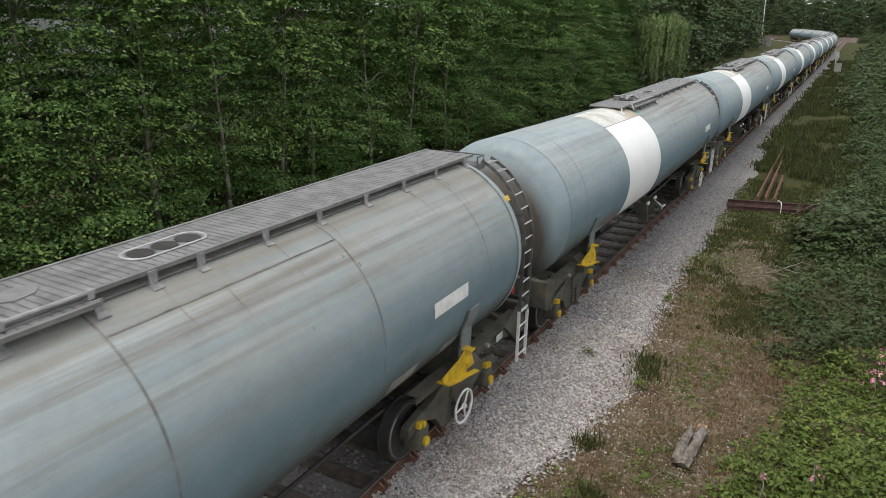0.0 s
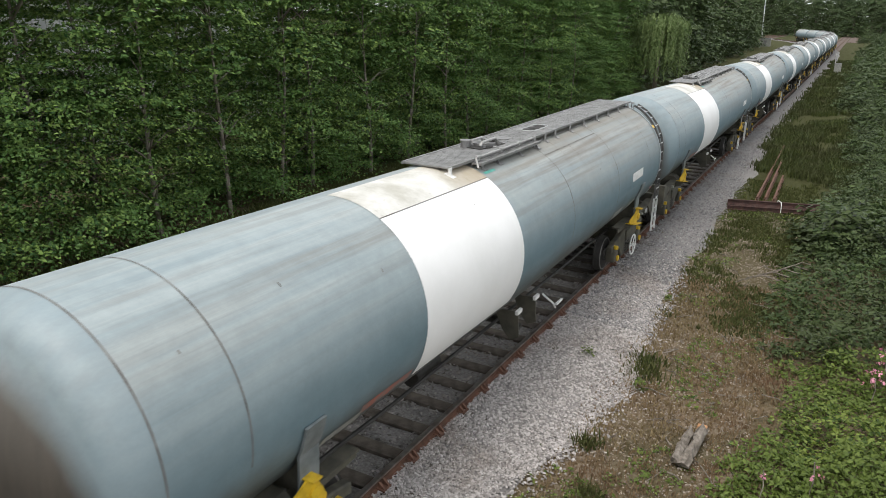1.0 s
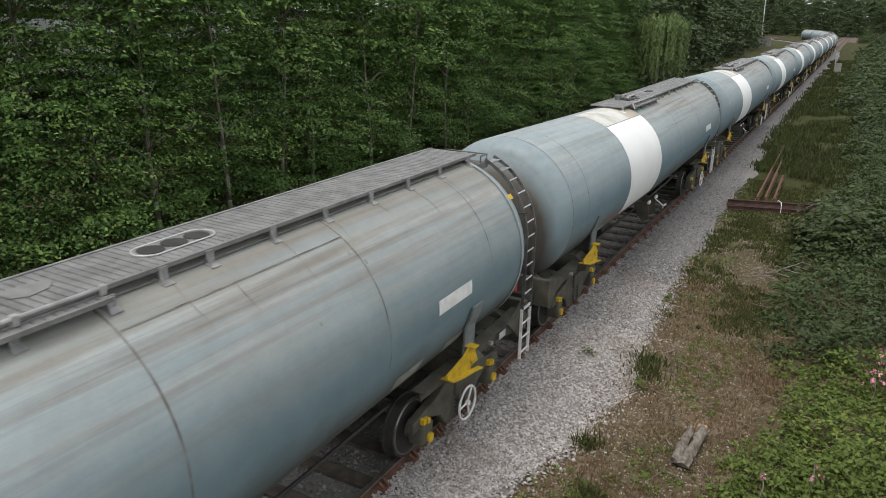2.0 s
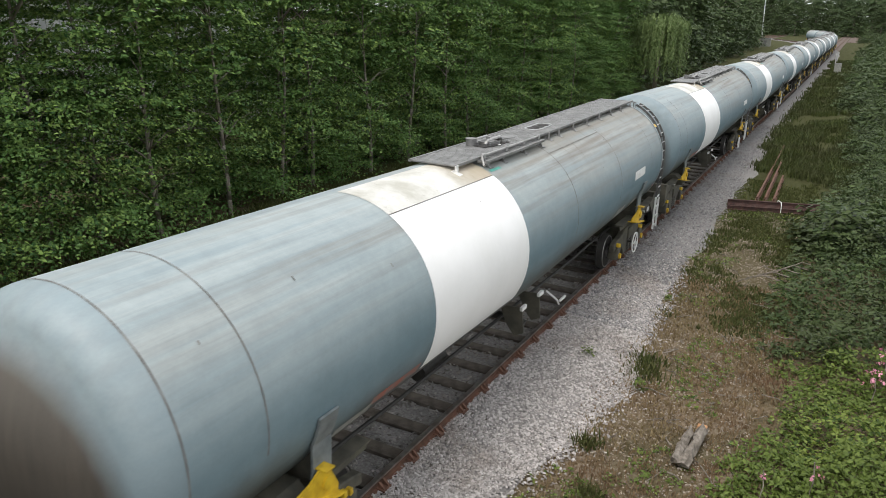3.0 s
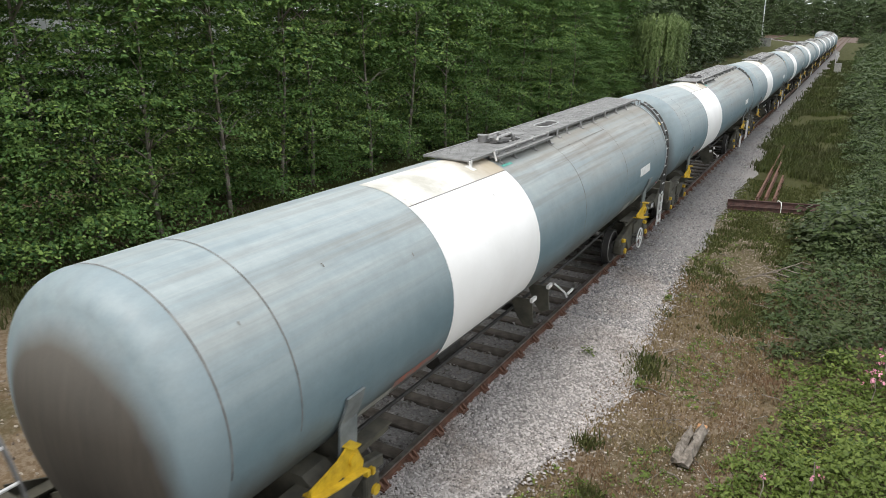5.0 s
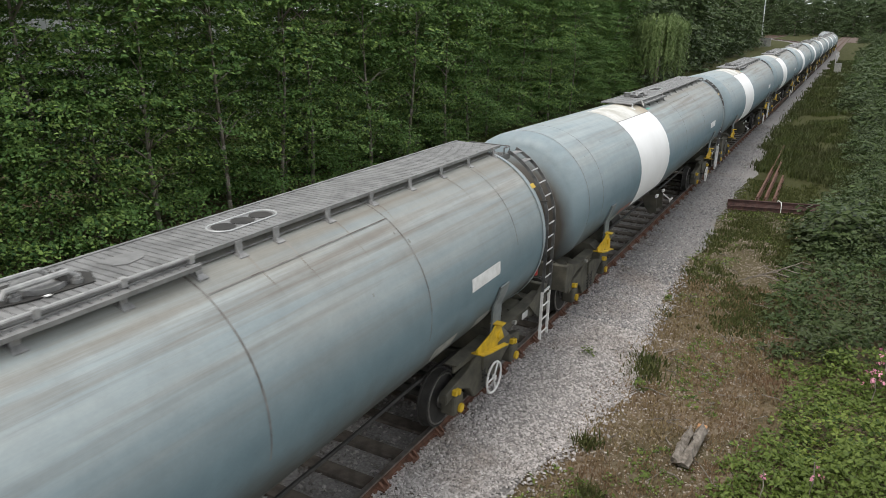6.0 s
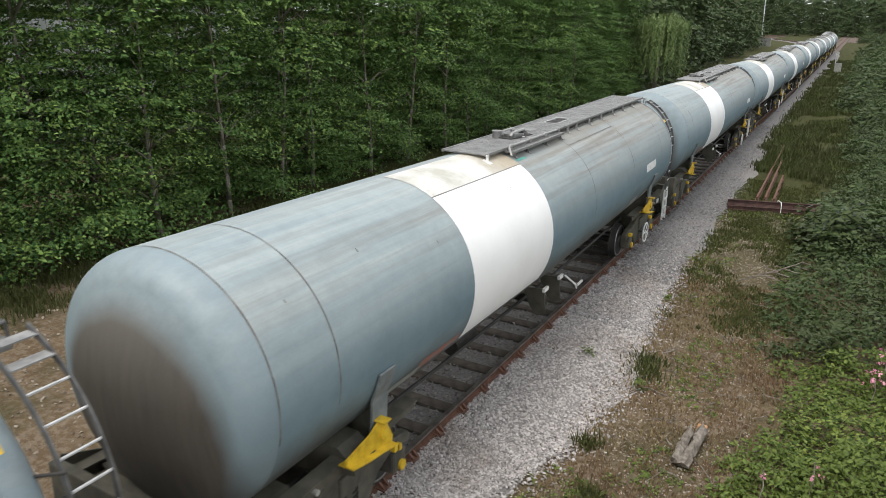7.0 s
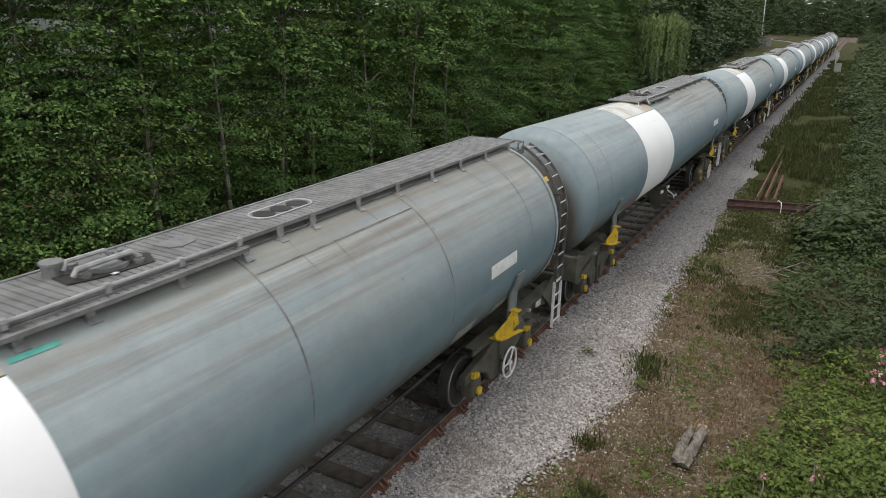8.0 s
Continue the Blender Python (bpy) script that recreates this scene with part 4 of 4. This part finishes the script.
def build_brambles():
    rng = np.random.default_rng(5)
    c, o, far_c, far_o = [], [], [], []
    for i in range(26000):
        y = 5.5 + 42 * rng.uniform() ** 1.5
        x = rng.uniform(4.0, 6.5 + 0.45 * y)
        h, f = mound(x, y)
        if f <= 0.02 or rng.uniform() > 0.35 + f:
            continue
        z = bumps(x, y) + h * rng.uniform(0.15, 1.05) + 0.03
        a = rng.uniform(0, 6.28)
        c.append((x, y, z)), o.append((math.cos(a), math.sin(a), 0))
    near = [i for i in range(len(c)) if c[i][1] < 13.5]
    rest = [i for i in range(len(c)) if c[i][1] >= 13.5]
    leaf_thing("bramble_thicket", "tangled green bramble and nettle thicket on the bank", "bramble", 51, [c[i] for i in near], [o[i] for i in near], 14, 0.14, 0.078, LEAF2, kind="stuff")
    leaf_thing("bramble_thicket", "tangled green bramble thicket further along the bank", "bramble", 52, [c[i] for i in rest], [o[i] for i in rest], 8, 0.18, 0.115, LEAF3, kind="stuff")
    # small weeds creeping over the soil
    c, o = [], []
    for i in range(3200):
        x, y = rng.uniform(2.2, 5.2), 6 + 22 * rng.uniform()
        if noise.noise(Vector((x * 0.9, y * 0.9, 31))) < 0.16:
            continue
        a = rng.uniform(0, 6.28)
        c.append((x, y, bumps(x, y) + 0.04)), o.append((math.cos(a), math.sin(a), 0))
    leaf_thing("weeds", "low green weeds creeping over the soil", "weeds", 53, c, o, 7, 0.07, 0.06, LEAF2, kind="stuff")
    for i, (x, y, s) in enumerate(((1.90, 11.88, 0.10), (3.0, 11.2, 0.08), (2.55, 15.6, 0.09))):
        a = rng.uniform(0, 6.28, 9)
        leaf_thing("weed", "small green weed in the stones", "weed", 60 + i, [(x + s * 0.7 * math.cos(q), y + s * 0.7 * math.sin(q), -0.2 + s * rng.uniform(0.4, 2.2)) for q in a], [(math.cos(q), math.sin(q), 0) for q in a], 7, s * 0.6, 0.06, LEAF2, group="weeds in the ballast")


def build_bushes():
    rng0 = random.Random(14)
    kinds = []
    for k in range(3):
        rng = np.random.default_rng(90 + k)
        n = 190
        d = rng.normal(0, 1, (n, 3))
        d /= np.linalg.norm(d, axis=1)[:, None]
        d[:, 2] = abs(d[:, 2])
        rad = (1.0 + 0.28 * np.sin(3 * d[:, 0] * 2 + k) + 0.22 * np.cos(5 * d[:, 1] + 2 * k)) * rng.uniform(0.55, 1.0, n)
        c = d * rad[:, None] * [1.7, 1.7, 1.5]
        b = tagged(new("bush"), "rounded green lineside bush", "bush", group="bushes on the bank")
        bm = bmesh.new()
        for a in range(5):
            rod((0, 0, -0.3), (0.6 * math.cos(a * 1.3), 0.6 * math.sin(a * 1.3), 0.9), 0.04, 6, bm, 0.015)
        part("stems", bm, BARK, b)
        leaf_thing("foliage", "", "", 95 + k, c, d, 12, 0.40, 0.30, LEAF3, b)
        kinds.append(b)
    poses = []
    for y in range(21, 150, 2):
        size = 0.62 if y < 45 else 0.95 if y < 66 else 1.35
        for r in range(2 if y < 66 else 3):
            x = (5.2 if y < 56 else 4.3) + size * 1.5 + 0.012 * y + r * size * 2.6 + rng0.uniform(-0.5, 0.5)
            if y > 66 and y % 4 and r:
                continue
            poses.append(pose(x, y + rng0.uniform(-1.0, 1.0), -0.1 + 0.25 * r, 0, 0, rng0.uniform(0, 360)) @ Matrix.Scale(size * rng0.uniform(0.8, 1.25), 4))
    for i in range(170):
        y = rng0.uniform(140, 390)
        x = rng0.uniform(6.5, 26) if i % 3 else rng0.uniform(-60, -26) - 0.05 * (y - 150)
        poses.append(pose(x, y, -0.3, 0, 0, rng0.uniform(0, 360)) @ Matrix.Scale(rng0.uniform(1.2, 2.0), 4))
    spread_copies(kinds, poses)


def blades(name, label, spots, n, height, seed, material):
    """Tufts of thin grass blades round the spots (x, y, radius)."""
    rng = np.random.default_rng(seed)
    verts = []
    for x, y, r in spots:
        k = max(6, int(n * min(1.0, r)))
        px, py = x + rng.normal(0, r * 0.45, k), y + rng.normal(0, r * 0.45, k)
        a = rng.uniform(0, 6.28, k)
        h = height * rng.uniform(0.5, 1.2, k)
        lean = rng.normal(0, 0.35, (k, 2)) * h[:, None]
        w = 0.006 + 0.004 * rng.uniform(size=k) + 0.0004 * y
        base = np.stack([px, py, np.full(k, bumps(x, y) - 0.02)], 1)
        side = np.stack([np.cos(a) * w, np.sin(a) * w, np.zeros(k)], 1)
        mid = base + np.stack([lean[:, 0] * 0.35, lean[:, 1] * 0.35, h * 0.6], 1)
        tip = base + np.stack([lean[:, 0], lean[:, 1], h * 0.95], 1)
        verts.append(np.stack([base - side, base + side, mid + side * 0.8, mid - side * 0.8, tip], 1).reshape(-1, 3))
    v = np.concatenate(verts)
    i = np.arange(len(v) // 5)[:, None] * 5
    f = np.concatenate([np.concatenate([i, i + 1, i + 2], 1), np.concatenate([i, i + 2, i + 3], 1), np.concatenate([i + 3, i + 2, i + 4], 1)])
    return tagged(from_arrays(name, v, f, material), label, "grass", kind="stuff")


def build_grass():
    rng = random.Random(4)
    near = [(2.92, 12.3, 0.40), (3.0, 11.8, 0.36), (2.80, 9.1, 0.25), (3.2, 8.0, 0.22), (3.4, 6.9, 0.2)]
    blades("grass_tuft", "straggling olive grass tufts beside the ballast", near, 560, 0.20, 1, GRASS)
    spots = []
    for i in range(2200):
        y = 14.5 + 16 * rng.random()
        x = rng.uniform(2.5, 4.9)
        if noise.noise(Vector((x * 0.7, y * 0.35, 12))) * 1.3 + 0.42 > rng.random():
            spots.append((x, y, 0.22))
    blades("grass_patch", "rough olive green grass on trackside soil", spots, 90, 0.13, 2, GRASS)
    spots = [(rng.uniform(2.1, 5.6 + 0.03 * q), q, 0.5) for q in [28 + 110 * rng.random() ** 1.6 for _ in range(2600)]]
    spots = [q for q in spots if noise.noise(Vector((q[0] * 0.5, q[1] * 0.18, 7))) > -0.25 + 0.3 * max(0.0, 34 - q[1]) / 6 + (0.45 if q[0] < 4.0 and q[1] < 38 else 0.0)]
    blades("grass_verge", "long dark green grass along the line", spots, 60, 0.36, 3, GRASS2)
    spots = [(rng.uniform(-10.9, -8.6), rng.uniform(2, 40), 0.4) for _ in range(900)]
    blades("grass_margin", "green grass margin under the hedge", spots, 90, 0.25, 6, GRASS)
    # dead grass and straw
    spots = [(rng.uniform(2.4, 5.3), 5.5 + 12 * rng.random(), 0.3) for _ in range(900)]
    blades("dry_grass", "flattened straw-coloured dead grass", spots, 60, 0.10, 7, STRAW)


def stones(name, label, n, place, size, seed, material):
    """Angular stones strewn by place(rng) -> x, y, z."""
    rng = np.random.default_rng(seed)
    tmpl = np.array([(1, 0, 0), (-1, 0, 0), (0, 1, 0), (0, -1, 0), (0, 0, 0.8), (0, 0, -0.8), (0.6, 0.6, 0.5), (-0.6, -0.55, 0.55)])
    tris = np.array([(0, 6, 4), (0, 2, 6), (2, 4, 6), (2, 1, 4), (1, 7, 4), (1, 3, 7), (3, 4, 7), (3, 0, 4)])
    c = np.array([place(rng) for _ in range(n)])
    v = tmpl[None] + rng.normal(0, 0.16, (n, 8, 3))
    v = v * (size * rng.uniform(0.55, 1.25, (n, 1, 1))) * rng.uniform(0.7, 1.2, (n, 1, 3))
    a, b = rng.uniform(0, 6.28, n), rng.uniform(-0.9, 0.9, n)
    ca, sa, cb, sb = np.cos(a)[:, None], np.sin(a)[:, None], np.cos(b)[:, None], np.sin(b)[:, None]
    x, y, z = v[..., 0], v[..., 1], v[..., 2]
    y, z = y * cb - z * sb, y * sb + z * cb
    x, y = x * ca - y * sa, x * sa + y * ca
    v = np.stack([x, y, z], -1) + c[:, None]
    f = (tris[None] + np.arange(n)[:, None, None] * 8).reshape(-1, 3)
    return tagged(from_arrays(name, v.reshape(-1, 3), f, material), label, "ballast", kind="stuff")


def build_ballast():
    def edge(y):
        """How far the loose stone reaches from the line."""
        return float(np.interp(y, (5, 7.2, 9, 11.2, 13.3, 14.5, 20.6, 29, 44), (1.7, 2.05, 2.6, 3.0, 2.6, 2.4, 2.3, 2.2, 1.8))) + 0.3 * noise.noise(Vector((0, y * 0.5, 44)))

    def shoulder(rng):
        y = 5.5 + 11 * rng.uniform() ** 1.15 + 2.0 * abs(rng.normal()) * (rng.uniform() < 0.3)
        x = rng.uniform(0.80, edge(y)) + abs(rng.normal(0, 0.20)) * (rng.uniform() < 0.3)
        return x, y, max(-0.165 - 0.055 * max(0.0, x - 1.25), bumps(x, y)) + rng.uniform(-0.030, 0.014)
    stones("ballast", "loose pale grey limestone ballast", 50000, shoulder, 0.027, 1, BALLAST)

    # the shoulder further on, in darker blue-grey stone
    def darker(rng):
        y = 13.5 + 34 * rng.uniform() ** 1.5
        x = rng.uniform(0.80, edge(y)) + abs(rng.normal(0, 0.18)) * (rng.uniform() < 0.3)
        return x, y, -0.165 - 0.055 * max(0.0, x - 1.25) + rng.uniform(-0.030, 0.012)
    stones("ballast", "darker blue-grey ballast further along the line", 26000, darker, 0.029, 5, BALLAST_BLUE)

    def bed(rng):
        y = -1 + 32 * rng.uniform() ** 1.3
        slot = (y - 7.36) / 0.75
        y = 7.36 + 0.75 * (math.floor(slot) + 0.5 + 0.34 * rng.uniform(-1, 1))
        return rng.uniform(-1.5, 1.45), y, -0.200 + rng.uniform(-0.03, 0.02)
    stones("ballast_bed", "dusty ballast between the sleepers", 10000, bed, 0.030, 2, BALLAST_DARK)

    def strewn(rng):
        x, y = rng.uniform(2.3, 4.9), 5.5 + 20 * rng.uniform()
        return x, y, bumps(x, y) + 0.005
    stones("strewn_stones", "scattered stones and grit on the soil", 14000, strewn, 0.019, 3, STREWN)

    def left(rng):
        x, y = rng.uniform(-9, -1.5), rng.uniform(2, 25)
        return x, y, bumps(x, y) + 0.005
    stones("strewn_stones", "scattered stones on bare brown soil", 3000, left, 0.035, 4, STREWN)
    # far part of the stone shoulder
    bm = bmesh.new()
    rows = []
    for i in range(60):
        y = -8 + i * 2.0 if i < 30 else 52 + (i - 30) * 9
        c, e = line_x(y), 0.15 * math.sin(i * 2.3) + 0.1 * math.sin(i * 5.1)
        rows.append([bm.verts.new((c + u, y, z)) for u, z in ((-2.2 - e, -0.30), (-1.35, -0.222), (0.92, -0.215), (1.0, -0.162), (1.4, -0.168), (2.1 + e, -0.215), (2.55 + e, -0.31))])
    for a, b in zip(rows, rows[1:]):
        for k in range(6):
            bm.faces.new((a[k], a[k + 1], b[k + 1], b[k]))
    tagged(part("ballast_shoulder", bm, BALLAST_FAR), "grey stone ballast bed running into the distance", "ballast", kind="structure")


def build_side_track():
    t = tagged(new("railway_track"), "straight rusty rails beyond the junction", "track", kind="structure")
    for c, y0, y1 in ((0.0, 168, 700), (3.6, 270, 700), (-25.0, 270, 460), (-29.0, 270, 460)):
        for s in (-0.75, 0.75):
            part("rail", box(c + s - 0.05, c + s + 0.05, y0, y1, -0.2, -0.02 - (0.01 if c else 0.006)), RUST, t)
        bed = part("track_bed", box(c - 1.7, c + 1.7, y0, y1, -0.5, -0.215 - 0.01 * (c != 0)), BEDBROWN, t, "brown track bed")


def build_objects():
    # stack of rusty rails across the verge
    stack = tagged(new("rail_stack"), "stack of rust-red old rails tied with pale cord", "rails")
    m = pose(2.40, 25.0, -0.24, 0, 0, 17)
    stack.matrix_basis = m
    for i in range(4):
        for j in range(2 if i == 1 else 1):
            y, z = i * 0.16 + 0.08 * j, 0.02 + 0.15 * j
            bm = box(0.02 * i, 2.95 - 0.04 * j, y - 0.065, y + 0.065, z, z + 0.02)
            box(0.02 * i, 2.95 - 0.04 * j, y - 0.012, y + 0.012, z + 0.02, z + 0.11, 0, bm)
            box(0.02 * i, 2.95 - 0.04 * j, y - 0.035, y + 0.035, z + 0.11, z + 0.145, 0.008, bm)
            part("rail_bar", bm, RUSTRED, stack)
    part("cord", tube([(1.65, -0.10, 0.0), (1.65, -0.10, 0.26), (1.67, 0.1, 0.34), (1.65, 0.45, 0.33), (1.62, 0.6, 0.1)], 0.014, 5), WHITEP, stack, "pale cord")
    # old rails lying along the line
    for x0, y0, x1, y1 in ((3.11, 26.7, 2.92, 39.5), (3.37, 26.8, 3.20, 35.0), (3.66, 26.8, 3.56, 31.4)):
        d = Vector((x1 - x0, y1 - y0, 0))
        bm = box(-0.065, 0.065, 0, d.length, 0, 0.02)
        box(-0.012, 0.012, 0, d.length, 0.02, 0.12, 0, bm)
        box(-0.035, 0.035, 0, d.length, 0.12, 0.155, 0.008, bm)
        ob = tagged(part("scrap_rail", bm, RUST), "old rusty rail lying on the ground", "rail", group="scrap rails")
        ob.matrix_basis = pose(x0, y0, -0.22, 0, 0, -math.degrees(math.atan2(d.x, d.y)))
    # split log
    log = tagged(new("split_log"), "grey weathered split log with orange broken end", "log")
    log.matrix_basis = pose(4.08, 9.25, -0.245, 1, 0, -4)
    rng = random.Random(2)
    for k, (x0, w, ln) in enumerate(((-0.11, 0.12, 0.95), (0.02, 0.14, 1.10))):
        bm = bmesh.new()
        rows = []
        for i in range(9):
            y = ln * i / 8
            rows.append([bm.verts.new((x0 + u * w + rng.uniform(-0.02, 0.02), y + rng.uniform(-0.05, 0.05), 0.02 + v * 0.11 + rng.uniform(-0.022, 0.022))) for u, v in ((0, 0), (1, 0), (1.05, 0.5), (0.75, 0.95), (0.3, 1.0), (-0.05, 0.55))])
        for a, b in zip(rows, rows[1:]):
            for q in range(6):
                bm.faces.new((a[q], a[(q + 1) % 6], b[(q + 1) % 6], b[q]))
        bm.faces.new(rows[0][::-1]), bm.faces.new(rows[-1])
        bmesh.ops.recalc_face_normals(bm, faces=bm.faces[:])
        part("split_half", bm, DEADWOOD, log)
    part("broken_end", box(0.0, 0.15, 1.04, 1.14, 0.03, 0.12, 0.02), RAWWOOD, log, "orange freshly broken wood")
    # twigs
    for i in range(90):
        x, y, a, ln = rng.uniform(2.9, 5.3), 6 + 15 * rng.random(), rng.uniform(0, 6.28), rng.uniform(0.15, 0.6)
        z = bumps(x, y)
        pts = [(x + ln * q * math.cos(a) + rng.uniform(-0.03, 0.03), y + ln * q * math.sin(a) + rng.uniform(-0.03, 0.03), z + 0.025 + rng.uniform(0, 0.03)) for q in (0, 0.35, 0.7, 1)]
        tagged(part("twig", tube(pts, rng.uniform(0.005, 0.013), 5), DEADWOOD), "dry grey twig on the soil", "twig", group="fallen twigs")
    # bare dead branches by the thicket
    for i in range(5):
        x, y = 3.7 + 0.18 * i, 17.6 + 0.3 * i
        pts = [(x, y, -0.2), (x + 0.3, y + 0.15, -0.05), (x + 0.6, y + 0.1 * i, 0.08), (x + 0.95, y + 0.1 * i, 0.02)]
        tagged(part("dead_branch", tube(pts, 0.014, 5), DEADWOOD), "bare grey dead branch", "branch", group="dead branches")
    # pink flowers
    rng = np.random.default_rng(3)
    for i, (x, y, z, n) in enumerate(((6.48, 12.3, 0.42, 15), (6.62, 12.9, 0.52, 11), (5.75, 9.1, 0.5, 3), (5.2, 8.7, 0.42, 2))):
        c = np.array([x, y, z]) + rng.normal(0, 1, (n, 3)) * [0.08, 0.08, 0.13]
        o = rng.normal(0, 1, (n, 3))
        plant = tagged(new("flowering_plant"), "wild plant with clusters of pink flowers", "flowers", group="pink flowers")
        part("stem", tube([(x, y, -0.1), (x + 0.03, y, z * 0.5), (x, y + 0.02, z)], 0.008, 5), BARK, plant)
        v, f = leaf_mesh(np.repeat(c, 7, 0) + rng.normal(0, 0.018, (n * 7, 3)), np.repeat(o, 7, 0), 0.045, rng)
        tagged(from_arrays("petals", v, f, PINK, plant, "pink petals"), kind="stuff")
    # far fittings
    hut = tagged(new("relay_hut"), "small pale lineside relay hut with flat roof", "hut")
    hut.matrix_basis = pose(-15.6, 205, -0.3) @ Matrix.Scale(0.75, 4)
    part("walls", box(-1.6, 1.6, -1.2, 1.2, 0, 2.5), DUSTY, hut)
    part("roof", box(-1.8, 1.8, -1.4, 1.4, 2.5, 2.7), STEEL, hut)
    part("door", box(-0.45, 0.45, -1.24, -1.2, 0, 2.0), STEEL, hut)
    post = tagged(new("lamp_post"), "tall slim grey lamp post", "lamp post")
    post.matrix_basis = pose(-16.6, 205, -0.3, 0, -2.5, 0)
    part("pole", rod((0, 0, 0), (0, 0, 17), 0.16, 10, None, 0.09), PALE, post)
    part("lamp_head", box(-0.9, 0.9, -0.15, 0.15, 16.9, 17.1, 0.04), STEEL, post)
    cab = tagged(new("trackside_cabinet"), "grey metal trackside cabinet on short legs", "cabinet")
    cab.matrix_basis = pose(3.5, 104, -0.25) @ Matrix.Scale(0.7, 4)
    part("case", box(-0.55, 0.55, -0.35, 0.35, 0.3, 1.7, 0.03), DUSTY, cab)
    part("lid", box(-0.6, 0.6, -0.4, 0.4, 1.7, 1.78), STEEL, cab)
    part("plinth", box(-0.5, 0.5, -0.3, 0.3, 0, 0.3), STEEL, cab)
    for y in (124, 132):
        p = tagged(new("marker_post"), "short white wooden marker post", "post", group="marker posts")
        p.matrix_basis = pose(2.7, y, -0.27)
        part("stake", box(-0.07, 0.07, -0.07, 0.07, 0, 1.6, 0.01), PALESTEEL, p)
        part("cap", box(-0.09, 0.09, -0.09, 0.09, 1.6, 1.66), WHITEP, p)
    # pale shed behind the hedge
    shed = tagged(new("industrial_shed"), "pale ribbed metal shed behind the hedge", "building")
    shed.matrix_basis = pose(-24, 0, -0.3)
    part("wall", box(-8, 0, -12, 34, 0, 6.5), PALE, shed)
    bm = bmesh.new()
    for i in range(150):
        y = -12 + 46 * i / 150
        box(0, 0.04, y, y + 0.12, 0.3, 6.5, 0, bm)
    part("cladding_ribs", bm, PALE, shed)
    part("roof", prism([(-8.3, 6.5), (0.3, 6.5), (0.3, 6.7), (-4, 8.0), (-8.3, 6.7)], "y", -12.2, 34.2), STEEL, shed)
    for y in (-4, 6, 16, 26):
        part("roller_door", box(0.04, 0.09, y, y + 3.5, 0, 3.6), STEEL, shed)


build_ground()
build_track()
build_side_track()
WAGON = build_wagon()
TRAIN = [(-4, WAGON)] + [(k, copy_thing(WAGON, Matrix())) for k in range(-3, 11)]
build_hedge()
build_far_trees()
build_brambles()
build_bushes()
build_objects()
build_grass()
build_ballast()

# the train's pace is not quite even: seconds and metres off a steady run
PACE = ((0, 0.44), (1, 0.24), (2, 0.06), (3, -0.05), (4, -0.10), (5, -0.09), (6, -0.03), (7, 0.01), (8, 0.07))


def motions():
    for k, wagon in TRAIN:
        rows = []
        for i in range(33):
            t = i * 0.25
            y = Y7 + k * GAP - SPEED * (t - 7.0) + float(np.interp(t, [q[0] for q in PACE], [q[1] for q in PACE]))
            rows.append((t, pose(line_x(y), y, 0, 0, 0, line_turn(y))))
        walk(wagon, rows)
        for part_ob in wagon.children:
            if part_ob.name.startswith("wheelset"):
                p = part_ob.matrix_basis.translation.copy()
                turn = math.degrees(SPEED / 0.43) / 15
                walk(part_ob, [(i / 15, pose(p.x, p.y, p.z, turn * i)) for i in range(121)])


motions()
